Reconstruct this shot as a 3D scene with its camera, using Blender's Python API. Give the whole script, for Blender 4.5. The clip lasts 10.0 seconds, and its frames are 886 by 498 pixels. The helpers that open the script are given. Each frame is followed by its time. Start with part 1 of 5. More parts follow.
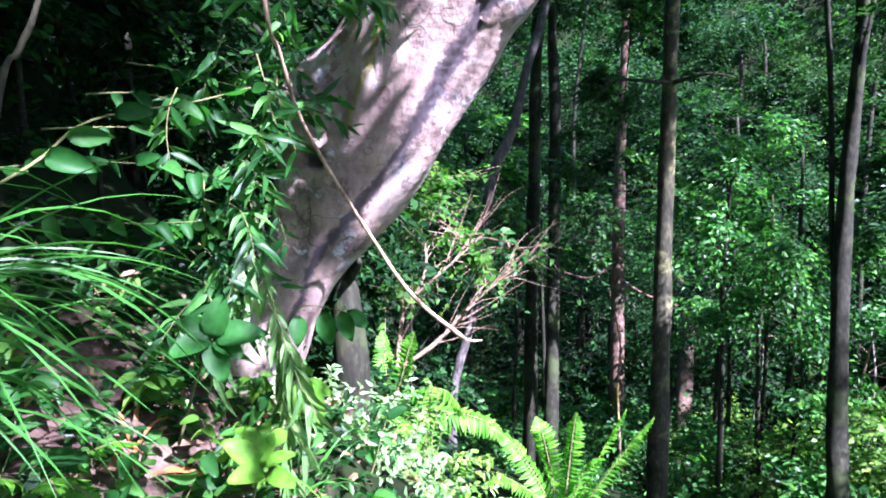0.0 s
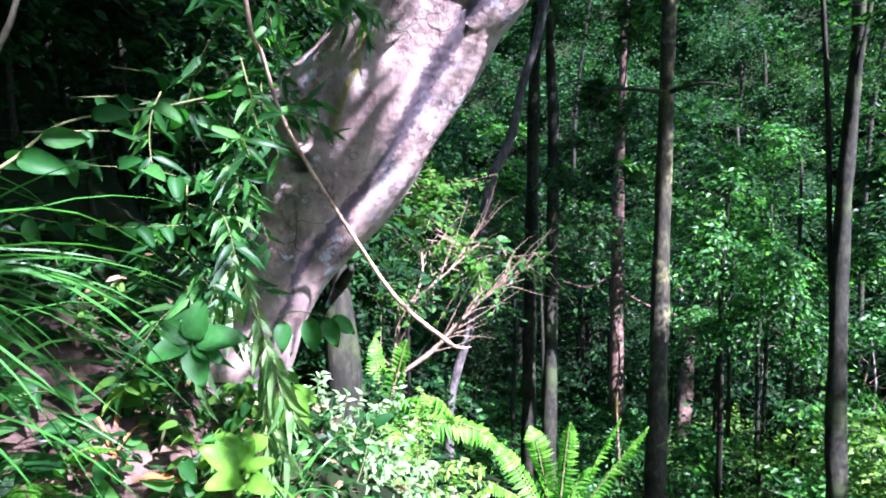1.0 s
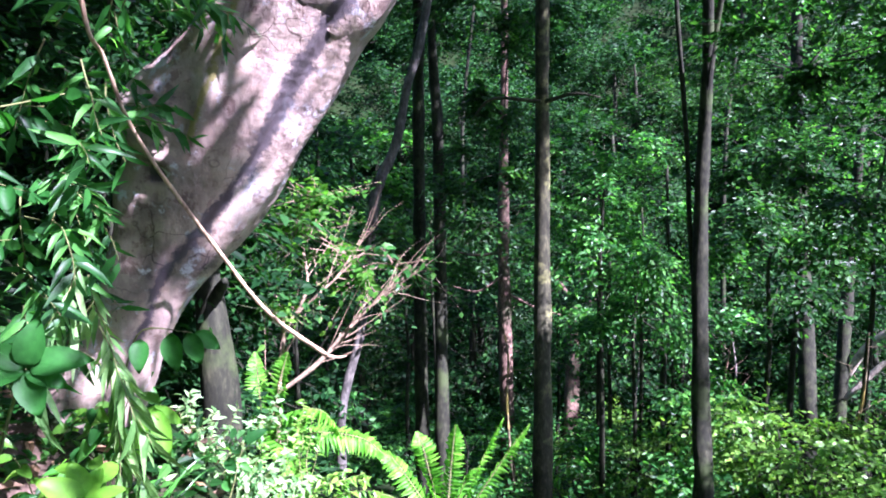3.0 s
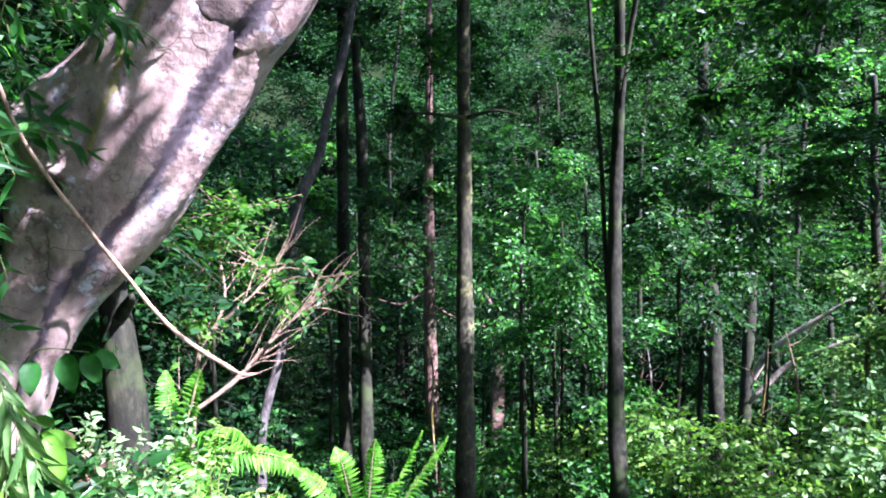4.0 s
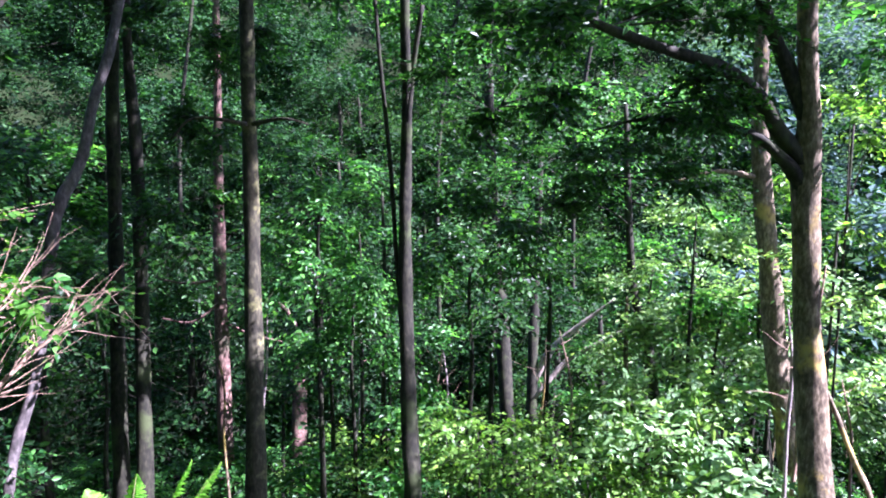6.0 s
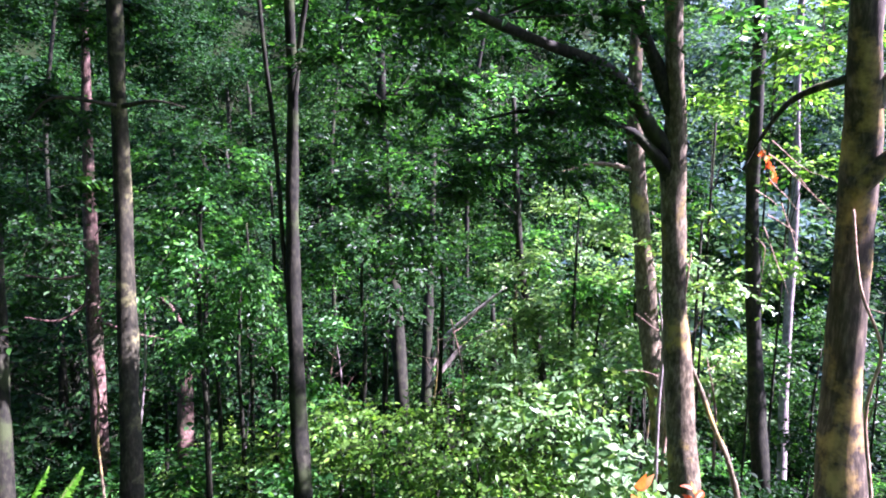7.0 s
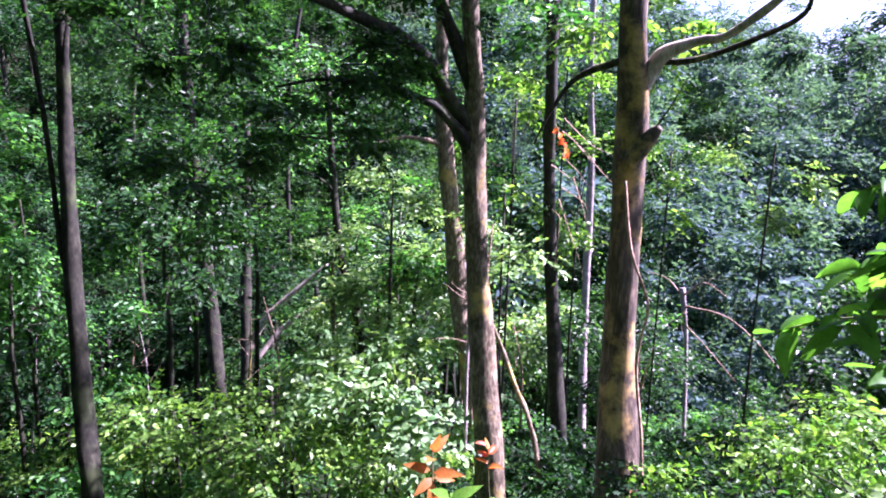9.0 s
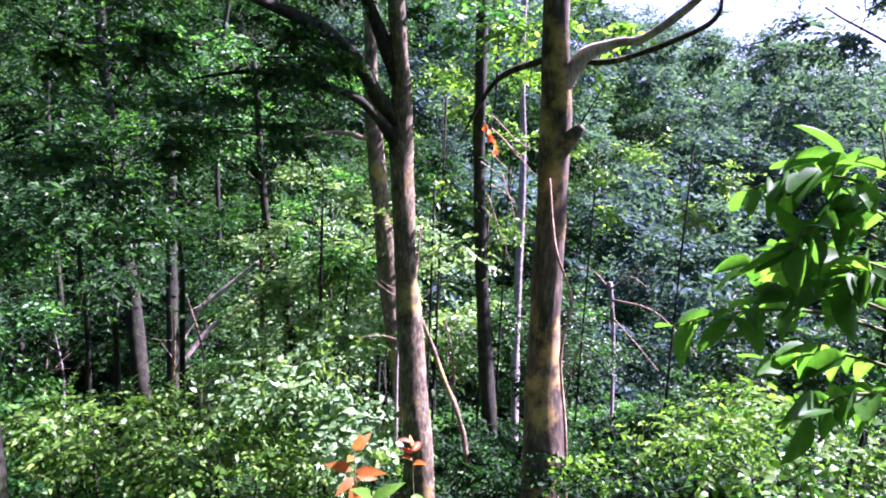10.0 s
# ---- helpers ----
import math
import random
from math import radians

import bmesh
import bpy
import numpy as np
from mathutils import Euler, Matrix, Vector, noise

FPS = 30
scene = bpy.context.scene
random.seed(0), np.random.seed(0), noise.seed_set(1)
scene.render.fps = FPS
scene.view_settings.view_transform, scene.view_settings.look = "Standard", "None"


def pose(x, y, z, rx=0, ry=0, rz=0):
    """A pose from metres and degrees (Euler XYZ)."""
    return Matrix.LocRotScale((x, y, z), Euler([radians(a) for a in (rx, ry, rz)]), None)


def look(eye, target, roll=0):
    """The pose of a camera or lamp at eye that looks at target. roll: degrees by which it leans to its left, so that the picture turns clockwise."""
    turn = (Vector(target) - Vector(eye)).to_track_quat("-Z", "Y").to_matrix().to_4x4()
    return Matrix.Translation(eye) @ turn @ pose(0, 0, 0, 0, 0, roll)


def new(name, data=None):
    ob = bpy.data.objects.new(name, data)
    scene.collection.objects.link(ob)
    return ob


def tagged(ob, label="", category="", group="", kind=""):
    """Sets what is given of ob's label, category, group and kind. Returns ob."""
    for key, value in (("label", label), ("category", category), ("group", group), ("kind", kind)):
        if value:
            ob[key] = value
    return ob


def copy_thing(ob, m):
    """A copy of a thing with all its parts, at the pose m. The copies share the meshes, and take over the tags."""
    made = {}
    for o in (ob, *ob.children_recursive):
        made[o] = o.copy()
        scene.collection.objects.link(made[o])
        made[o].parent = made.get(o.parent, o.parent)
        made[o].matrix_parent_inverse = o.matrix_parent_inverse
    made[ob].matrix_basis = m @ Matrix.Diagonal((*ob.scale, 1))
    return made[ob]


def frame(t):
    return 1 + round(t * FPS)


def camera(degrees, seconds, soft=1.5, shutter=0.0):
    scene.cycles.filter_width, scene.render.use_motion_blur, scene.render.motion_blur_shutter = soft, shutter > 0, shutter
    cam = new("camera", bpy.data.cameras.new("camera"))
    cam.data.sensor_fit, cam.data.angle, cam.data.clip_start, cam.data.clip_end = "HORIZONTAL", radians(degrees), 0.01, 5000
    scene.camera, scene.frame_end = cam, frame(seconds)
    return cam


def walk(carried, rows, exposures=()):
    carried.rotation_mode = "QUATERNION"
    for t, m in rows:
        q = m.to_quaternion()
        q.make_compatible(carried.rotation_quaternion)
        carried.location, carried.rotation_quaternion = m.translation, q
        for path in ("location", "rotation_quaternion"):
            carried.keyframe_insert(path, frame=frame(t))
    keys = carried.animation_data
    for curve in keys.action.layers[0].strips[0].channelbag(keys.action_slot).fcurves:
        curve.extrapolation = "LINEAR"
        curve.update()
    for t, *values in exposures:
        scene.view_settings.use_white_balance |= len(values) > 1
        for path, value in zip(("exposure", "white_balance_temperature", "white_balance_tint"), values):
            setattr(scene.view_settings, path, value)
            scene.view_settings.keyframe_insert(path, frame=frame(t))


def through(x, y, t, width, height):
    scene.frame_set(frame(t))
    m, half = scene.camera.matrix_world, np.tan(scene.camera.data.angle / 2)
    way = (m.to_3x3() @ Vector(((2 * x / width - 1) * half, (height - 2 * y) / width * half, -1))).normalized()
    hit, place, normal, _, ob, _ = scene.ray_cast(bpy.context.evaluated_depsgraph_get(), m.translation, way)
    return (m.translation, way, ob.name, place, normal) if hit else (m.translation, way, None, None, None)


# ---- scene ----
cam = camera(69.5, 10.0, soft=1.9)
PATH = [
    (0, (-0.0, 0.0, 1.6), (-0.914, 1.746, 1.259), -1.67),
    (0.5, (0.012, 0.005, 1.596), (-0.907, 1.75, 1.269), -1.64),
    (1, (0.028, 0.022, 1.589), (-0.891, 1.771, 1.277), -1.53),
    (1.5, (0.043, 0.029, 1.587), (-0.864, 1.786, 1.289), -1.58),
    (2, (0.059, 0.036, 1.583), (-0.778, 1.829, 1.292), -1.70),
    (2.5, (0.079, 0.038, 1.584), (-0.655, 1.874, 1.285), -1.81),
    (2.7, (0.08, 0.048, 1.584), (-0.603, 1.903, 1.282), -1.81),
    (3.8, (0.112, 0.029, 1.597), (-0.335, 1.959, 1.323), -0.77),
    (4, (0.129, 0.031, 1.597), (-0.269, 1.973, 1.333), -0.73),
    (4.5, (0.16, 0.042, 1.598), (-0.111, 2.008, 1.354), -0.47),
    (5, (0.189, 0.069, 1.6), (0.069, 2.052, 1.369), -0.22),
    (5.5, (0.215, 0.078, 1.599), (0.246, 2.065, 1.373), 0.08),
    (6, (0.256, 0.078, 1.589), (0.455, 2.054, 1.359), 0.54),
    (6.2, (0.276, 0.082, 1.59), (0.554, 2.048, 1.354), 0.80),
    (7.3, (0.35, 0.072, 1.557), (0.95, 1.962, 1.299), 1.34),
    (7.5, (0.376, 0.068, 1.549), (1.041, 1.935, 1.285), 1.49),
    (8, (0.435, 0.072, 1.544), (1.249, 1.876, 1.263), 1.71),
    (8.5, (0.473, 0.06, 1.53), (1.395, 1.811, 1.236), 1.89),
    (9, (0.513, 0.057, 1.531), (1.512, 1.763, 1.225), 2.07),
    (9.5, (0.555, 0.046, 1.537), (1.632, 1.702, 1.224), 2.40),
    (10, (0.589, 0.02, 1.539), (1.749, 1.619, 1.228), 2.69),
]
walk(cam, [(t, look(eye, target, roll)) for t, eye, target, roll in PATH], exposures=[(0.0, 3.0, 5200, 46), (2.5, 2.98, 5250, 46), (4.0, 2.9, 5300, 43), (5.5, 3.04, 5300, 51), (7.5, 2.98, 5500, 62), (10.0, 2.8, 5450, 71)])

# ---- sky, sun, exposure ----
SUN_AZ, SUN_EL = radians(106), radians(48)          # clockwise from +y, above the horizon
SUN = Vector((math.sin(SUN_AZ) * math.cos(SUN_EL), math.cos(SUN_AZ) * math.cos(SUN_EL), math.sin(SUN_EL)))
world = bpy.data.worlds.new("sky")
scene.world = world
world.use_nodes = True
sky = world.node_tree.nodes.new("ShaderNodeTexSky")
sky.sky_type, sky.sun_disc = "NISHITA", False
sky.sun_elevation, sky.sun_rotation = SUN_EL, SUN_AZ
sky.air_density, sky.dust_density = 1.0, 1.5
back = world.node_tree.nodes["Background"]
back.inputs[1].default_value = 0.05
world.node_tree.links.new(sky.outputs[0], back.inputs[0])
lamp = bpy.data.lights.new("sun", "SUN")
lamp.energy, lamp.angle, lamp.color = 5.0, radians(0.53), (1.0, 0.95, 0.86)
sun = new("sun", lamp)
sun.matrix_world = look(SUN * 50, (0, 0, 0))


# ---- materials ----
def nodes_of(name):
    mat = bpy.data.materials.new(name)
    mat.use_nodes = True
    nt = mat.node_tree
    return mat, nt, nt.nodes["Principled BSDF"], nt.nodes["Material Output"]


def ramp(nt, fac, stops):
    r = nt.nodes.new("ShaderNodeValToRGB")
    while len(r.color_ramp.elements) < len(stops):
        r.color_ramp.elements.new(0.5)
    for e, (p, c) in zip(r.color_ramp.elements, stops):
        e.position, e.color = p, (*c, 1)
    nt.links.new(fac, r.inputs[0])
    return r.outputs[0]


def noise_tex(nt, scale, detail=4, rough=0.6, stretch=None, coord="Object"):
    tc = nt.nodes.new("ShaderNodeTexCoord")
    n = nt.nodes.new("ShaderNodeTexNoise")
    n.inputs["Scale"].default_value, n.inputs["Detail"].default_value, n.inputs["Roughness"].default_value = scale, detail, rough
    src = tc.outputs[coord]
    if stretch:
        mp = nt.nodes.new("ShaderNodeMapping")
        mp.inputs["Scale"].default_value = stretch
        nt.links.new(src, mp.inputs[0])
        src = mp.outputs[0]
    nt.links.new(src, n.inputs["Vector"])
    return n.outputs[0]


def mix(nt, fac, a, b, kind="MIX"):
    m = nt.nodes.new("ShaderNodeMix")
    m.data_type, m.blend_type = "RGBA", kind
    for sock, v in ((m.inputs[0], fac), (m.inputs[6], a), (m.inputs[7], b)):
        if isinstance(v, bpy.types.NodeSocket):
            nt.links.new(v, sock)
        else:
            sock.default_value = v if isinstance(v, float) else (*v, 1)
    return m.outputs[2]


def bump(nt, bsdf, height, strength, distance):
    b = nt.nodes.new("ShaderNodeBump")
    b.inputs["Strength"].default_value, b.inputs["Distance"].default_value = strength, distance
    nt.links.new(height, b.inputs["Height"])
    nt.links.new(b.outputs[0], bsdf.inputs["Normal"])


def leaf_material(name, dark, mid, light, rough=0.46, through=0.46, glow=(1.4, 1.6, 0.5), gloss=0.4):
    """Leaves: every leaf a shade of its own, light coming through the blade."""
    mat, nt, bsdf, out = nodes_of(name)
    geo = nt.nodes.new("ShaderNodeNewGeometry")
    col = ramp(nt, geo.outputs["Random Per Island"], ((0.0, dark), (0.55, mid), (0.93, light), (1.0, tuple(min(1, c * 1.25) for c in light))))
    patch = ramp(nt, noise_tex(nt, 1.3, 2, coord="Object"), ((0.3, (0.7, 0.76, 0.85)), (0.5, (0.98, 1.0, 0.98)), (0.7, (1.3, 1.22, 0.95))))
    col = mix(nt, 1.0, col, patch, "MULTIPLY")
    col = mix(nt, 1.0, col, ramp(nt, noise_tex(nt, 55, 3, 0.6), ((0.3, (0.75, 0.78, 0.8)), (0.7, (1.2, 1.18, 1.15)))), "MULTIPLY")
    nt.links.new(col, bsdf.inputs["Base Color"])
    bsdf.inputs["Roughness"].default_value = rough
    bsdf.inputs["Specular IOR Level"].default_value = gloss
    tr = nt.nodes.new("ShaderNodeBsdfTranslucent")
    nt.links.new(mix(nt, 1.0, col, glow, "MULTIPLY"), tr.inputs[0])
    sh = nt.nodes.new("ShaderNodeMixShader")
    sh.inputs[0].default_value = through
    nt.links.new(bsdf.outputs[0], sh.inputs[1])
    nt.links.new(tr.outputs[0], sh.inputs[2])
    nt.links.new(sh.outputs[0], out.inputs[0])
    return mat


def bark_material(name, base, dark, light, moss=None, moss_amount=0.5, scale=1.0, stretch=(1, 1, 0.38), relief=0.007):
    mat, nt, bsdf, out = nodes_of(name)
    grain = noise_tex(nt, 38 * scale, 6, 0.65, stretch)
    blotch = noise_tex(nt, 7 * scale, 5, 0.6)
    col = ramp(nt, grain, ((0.28, dark), (0.5, base), (0.75, light)))
    tone = ramp(nt, blotch, ((0.3, (0.45, 0.43, 0.42)), (0.5, (0.95, 0.95, 0.95)), (0.68, (1.35, 1.3, 1.25))))
    col = mix(nt, 1.0, col, tone, "MULTIPLY")
    if moss:
        where = ramp(nt, noise_tex(nt, 3.1 * scale, 5, 0.65), ((moss_amount, (0, 0, 0)), (moss_amount + 0.12, (1, 1, 1))))
        col = mix(nt, where, col, moss)
    nt.links.new(col, bsdf.inputs["Base Color"])
    bsdf.inputs["Roughness"].default_value = 0.85
    bsdf.inputs["Specular IOR Level"].default_value = 0.25
    bump(nt, bsdf, grain, 0.7, relief)
    return mat


def lean_bark():
    """Pale flaking bark: pinkish tan, grey-violet patches, white lichen, moss near the crest, thin dark cracks."""
    mat, nt, bsdf, out = nodes_of("pale_bark")
    big = noise_tex(nt, 5.5, 5, 0.62)
    fine = noise_tex(nt, 46, 7, 0.68, (1, 1, 0.7))
    col = ramp(nt, big, ((0.32, (0.12, 0.092, 0.088)), (0.43, (0.24, 0.18, 0.15)), (0.54, (0.36, 0.275, 0.22)), (0.68, (0.45, 0.375, 0.32))))
    col = mix(nt, 1.0, col, ramp(nt, fine, ((0.25, (0.6, 0.57, 0.57)), (0.5, (1, 1, 1)), (0.8, (1.15, 1.13, 1.12)))), "MULTIPLY")
    lichen = ramp(nt, noise_tex(nt, 13, 6, 0.7), ((0.56, (0, 0, 0)), (0.62, (1, 1, 1))))
    col = mix(nt, lichen, col, (0.45, 0.44, 0.45))
    moss = ramp(nt, noise_tex(nt, 6.3, 5, 0.7, (1, 1.4, 1)), ((0.66, (0, 0, 0)), (0.74, (1, 1, 1))))
    col = mix(nt, moss, col, (0.2, 0.21, 0.06))
    vor = nt.nodes.new("ShaderNodeTexVoronoi")
    vor.feature = "DISTANCE_TO_EDGE"
    vor.inputs["Scale"].default_value = 14
    tc = nt.nodes.new("ShaderNodeTexCoord")
    warp = nt.nodes.new("ShaderNodeVectorMath")
    warp.operation = "ADD"
    nn = nt.nodes.new("ShaderNodeTexNoise")
    nn.inputs["Scale"].default_value = 9
    sc = nt.nodes.new("ShaderNodeVectorMath")
    sc.operation = "SCALE"
    sc.inputs["Scale"].default_value = 0.16
    nt.links.new(tc.outputs["Object"], nn.inputs["Vector"])
    nt.links.new(nn.outputs["Color"], sc.inputs[0])
    nt.links.new(sc.outputs[0], warp.inputs[1])
    nt.links.new(tc.outputs["Object"], warp.inputs[0])
    nt.links.new(warp.outputs[0], vor.inputs["Vector"])
    crack = ramp(nt, vor.outputs[0], ((0.0, (0.2, 0.16, 0.16)), (0.03, (1, 1, 1))))
    flake = ramp(nt, noise_tex(nt, 17, 6, 0.72), ((0.4, (0.62, 0.55, 0.55)), (0.43, (1, 1, 1)), (0.57, (1, 1, 1)), (0.59, (1.12, 1.08, 1.06))))
    col = mix(nt, 1.0, col, flake, "MULTIPLY")
    some = ramp(nt, noise_tex(nt, 4, 3), ((0.5, (0, 0, 0)), (0.62, (1, 1, 1))))
    col = mix(nt, some, col, mix(nt, 1.0, col, crack, "MULTIPLY"))
    # Furrow stain, with shade painted into the knot hole and hollows; then moss.
    for name, tint, scale in (("stain_shade", (0.045, 0.037, 0.046), 26), ("mossy", (0.22, 0.2, 0.05), 30)):
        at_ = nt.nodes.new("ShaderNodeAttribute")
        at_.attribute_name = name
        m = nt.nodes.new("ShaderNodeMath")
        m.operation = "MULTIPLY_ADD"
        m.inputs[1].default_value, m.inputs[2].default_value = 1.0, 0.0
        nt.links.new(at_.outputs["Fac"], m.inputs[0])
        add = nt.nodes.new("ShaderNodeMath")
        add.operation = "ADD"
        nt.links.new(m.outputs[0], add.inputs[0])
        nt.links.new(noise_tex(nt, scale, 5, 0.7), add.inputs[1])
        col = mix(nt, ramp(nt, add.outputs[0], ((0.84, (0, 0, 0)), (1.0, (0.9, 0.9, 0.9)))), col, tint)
    nt.links.new(col, bsdf.inputs["Base Color"])
    bsdf.inputs["Roughness"].default_value = 0.8
    bump(nt, bsdf, mix(nt, 0.5, big, fine), 0.7, 0.016)
    return mat


def soil_material():
    """Dark litter and moss; bare pinkish earth on the bank beside the trail."""
    mat, nt, bsdf, out = nodes_of("forest_floor")
    a, b = noise_tex(nt, 2.5, 6, 0.65), noise_tex(nt, 24, 6, 0.7)
    floor = ramp(nt, a, ((0.3, (0.007, 0.014, 0.004)), (0.5, (0.012, 0.022, 0.006)), (0.6, (0.008, 0.026, 0.006)), (0.8, (0.02, 0.03, 0.01))))
    earth = ramp(nt, noise_tex(nt, 7, 6, 0.65), ((0.34, (0.022, 0.016, 0.012)), (0.52, (0.075, 0.052, 0.04)), (0.72, (0.22, 0.16, 0.122))))
    tc = nt.nodes.new("ShaderNodeTexCoord")
    far = nt.nodes.new("ShaderNodeVectorMath")
    far.operation = "DISTANCE"
    far.inputs[1].default_value = (-0.94, 0.7, 1.15)
    nt.links.new(tc.outputs["Object"], far.inputs[0])
    wob = nt.nodes.new("ShaderNodeMath")
    wob.operation = "MULTIPLY_ADD"
    wob.inputs[1].default_value = 0.9
    nt.links.new(noise_tex(nt, 4.5, 5, 0.65), wob.inputs[0])
    nt.links.new(far.outputs["Value"], wob.inputs[2])
    col = mix(nt, ramp(nt, wob.outputs[0], ((0.78, (1, 1, 1)), (1.02, (0, 0, 0)))), floor, earth)
    col = mix(nt, 1.0, col, ramp(nt, b, ((0.3, (0.55, 0.52, 0.5)), (0.7, (1.3, 1.28, 1.25)))), "MULTIPLY")
    nt.links.new(col, bsdf.inputs["Base Color"])
    bsdf.inputs["Roughness"].default_value = 0.95
    bsdf.inputs["Specular IOR Level"].default_value = 0.1
    bump(nt, bsdf, mix(nt, 0.5, a, b), 0.9, 0.03)
    return mat


M_LEAN = lean_bark()
M_BARK = bark_material("brown_bark", (0.031, 0.032, 0.017), (0.012, 0.0125, 0.007), (0.095, 0.092, 0.05), (0.22, 0.225, 0.085), 0.56)
M_WARM = bark_material("warm_bark", (0.125, 0.105, 0.06), (0.036, 0.031, 0.019), (0.36, 0.31, 0.2), (0.4, 0.31, 0.08), 0.55)
M_DARK = bark_material("dark_bark", (0.018, 0.02, 0.011), (0.007, 0.008, 0.005), (0.052, 0.054, 0.03), (0.038, 0.054, 0.018), 0.53)
M_PINK = bark_material("pinkish_bark", (0.12, 0.075, 0.056), (0.045, 0.028, 0.022), (0.36, 0.25, 0.19), (0.05, 0.055, 0.028), 0.5)
M_PALE = bark_material("grey_bark", (0.25, 0.225, 0.2), (0.12, 0.1, 0.09), (0.44, 0.41, 0.37), (0.13, 0.13, 0.075), 0.58)
M_GREY = bark_material("weathered_bark", (0.085, 0.08, 0.07), (0.035, 0.033, 0.029), (0.2, 0.185, 0.165), (0.3, 0.28, 0.24), 0.63)
# Bark for boughs in the sun: the sunlight is in its pale colour.
M_LIT_CREAM = bark_material("sunlit_cream_bark", (0.4, 0.35, 0.28), (0.2, 0.165, 0.13), (0.6, 0.54, 0.46), (0.26, 0.22, 0.1), 0.6)
M_STOUT = bark_material("peeling_bark", (0.085, 0.07, 0.045), (0.03, 0.025, 0.017), (0.26, 0.215, 0.14), (0.46, 0.33, 0.1), 0.54, scale=0.7, stretch=(1.2, 1.2, 0.22))
M_TWIG = bark_material("dry_twig", (0.25, 0.18, 0.12), (0.14, 0.1, 0.07), (0.4, 0.31, 0.21), None, scale=2, relief=0.002)
M_CANE = bark_material("tan_cane", (0.45, 0.31, 0.2), (0.27, 0.17, 0.11), (0.6, 0.46, 0.32), None, scale=3, relief=0.001)
M_STEM = bark_material("green_stem", (0.13, 0.15, 0.05), (0.08, 0.08, 0.03), (0.2, 0.2, 0.09), None, scale=3, relief=0.001)
M_SOIL = soil_material()
L_MID = leaf_material("leaf_green", (0.010, 0.059, 0.013), (0.032, 0.152, 0.028), (0.104, 0.315, 0.063), rough=0.4, through=0.55, gloss=0.35)
# Dark copy of the green leaf, with canopy shade put into its colour.
L_SHADE = leaf_material("leaf_shaded_green", (0.006, 0.032, 0.008), (0.015, 0.069, 0.014), (0.045, 0.147, 0.029), rough=0.42, gloss=0.26)
# Fresh green leaf, brightened in its colour to stand for sunlight.
L_FRESH_LIT = leaf_material("leaf_fresh_sunlit", (0.04, 0.13, 0.013), (0.09, 0.225, 0.024), (0.19, 0.36, 0.058), rough=0.42, through=0.48)
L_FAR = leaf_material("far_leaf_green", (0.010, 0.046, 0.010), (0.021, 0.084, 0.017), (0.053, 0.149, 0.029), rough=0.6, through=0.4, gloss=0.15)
# Darker copy of the leaf: shade of bank and hillside is in its colour.
L_DEEP_SHADE = leaf_material("leaf_deep_shaded_green", (0.003, 0.019, 0.005), (0.007, 0.042, 0.010), (0.026, 0.099, 0.021), rough=0.6, through=0.4, gloss=0.15)
# Distance haze is painted into this leaf as blue.
L_HAZE = leaf_material("leaf_haze_blue", (0.022, 0.056, 0.056), (0.05, 0.112, 0.108), (0.108, 0.195, 0.18), rough=0.65, through=0.4, gloss=0.12)
# Pale leaf with strong sunlight put into its colour.
L_PALE_LIT = leaf_material("leaf_pale_sunlit", (0.075, 0.18, 0.052), (0.15, 0.3, 0.095), (0.29, 0.44, 0.185), rough=0.4, through=0.38)
L_FERN = leaf_material("fern_green", (0.045, 0.2, 0.008), (0.09, 0.31, 0.014), (0.16, 0.43, 0.035), rough=0.5, through=0.5)
L_GRASS = leaf_material("grass_green", (0.025, 0.13, 0.02), (0.055, 0.23, 0.03), (0.13, 0.36, 0.08), rough=0.3, through=0.4)
L_BROAD = leaf_material("broad_leaf_green", (0.01, 0.075, 0.012), (0.02, 0.115, 0.018), (0.05, 0.19, 0.035), rough=0.5, through=0.48, gloss=0.2)
L_LIME = leaf_material("leaf_yellow_green", (0.06, 0.2, 0.014), (0.11, 0.3, 0.022), (0.19, 0.4, 0.05), rough=0.45, through=0.52)
L_SAP = leaf_material("soft_leaf_green", (0.03, 0.12, 0.015), (0.055, 0.18, 0.022), (0.1, 0.26, 0.03), rough=0.5, through=0.55, glow=(1.6, 1.75, 0.45), gloss=0.12)
L_RED = leaf_material("leaf_orange_red", (0.42, 0.08, 0.02), (0.55, 0.19, 0.03), (0.5, 0.3, 0.06), through=0.5, glow=(1.5, 0.9, 0.5))
L_RUST = leaf_material("leaf_rust_orange", (0.25, 0.09, 0.03), (0.4, 0.17, 0.05), (0.45, 0.26, 0.1), rough=0.6, through=0.35, glow=(1.3, 0.9, 0.5))
L_DRY = leaf_material("leaf_dry_brown", (0.1, 0.06, 0.035), (0.2, 0.12, 0.065), (0.36, 0.24, 0.14), rough=0.7, through=0.15, glow=(1, 0.8, 0.6))


# ---- geometry helpers ----
def raw_mesh(name, verts, tris, mat, smooth=False):
    me = bpy.data.meshes.new(name)
    verts, tris = np.asarray(verts, np.float32), np.asarray(tris, np.int32)
    me.vertices.add(len(verts))
    me.vertices.foreach_set("co", verts.ravel())
    me.loops.add(tris.size)
    me.loops.foreach_set("vertex_index", tris.ravel())
    me.polygons.add(len(tris))
    me.polygons.foreach_set("loop_start", np.arange(len(tris), dtype=np.int32) * 3)
    me.polygons.foreach_set("use_smooth", np.full(len(tris), smooth))
    me.update(calc_edges=True)
    me.materials.append(mat)
    return me


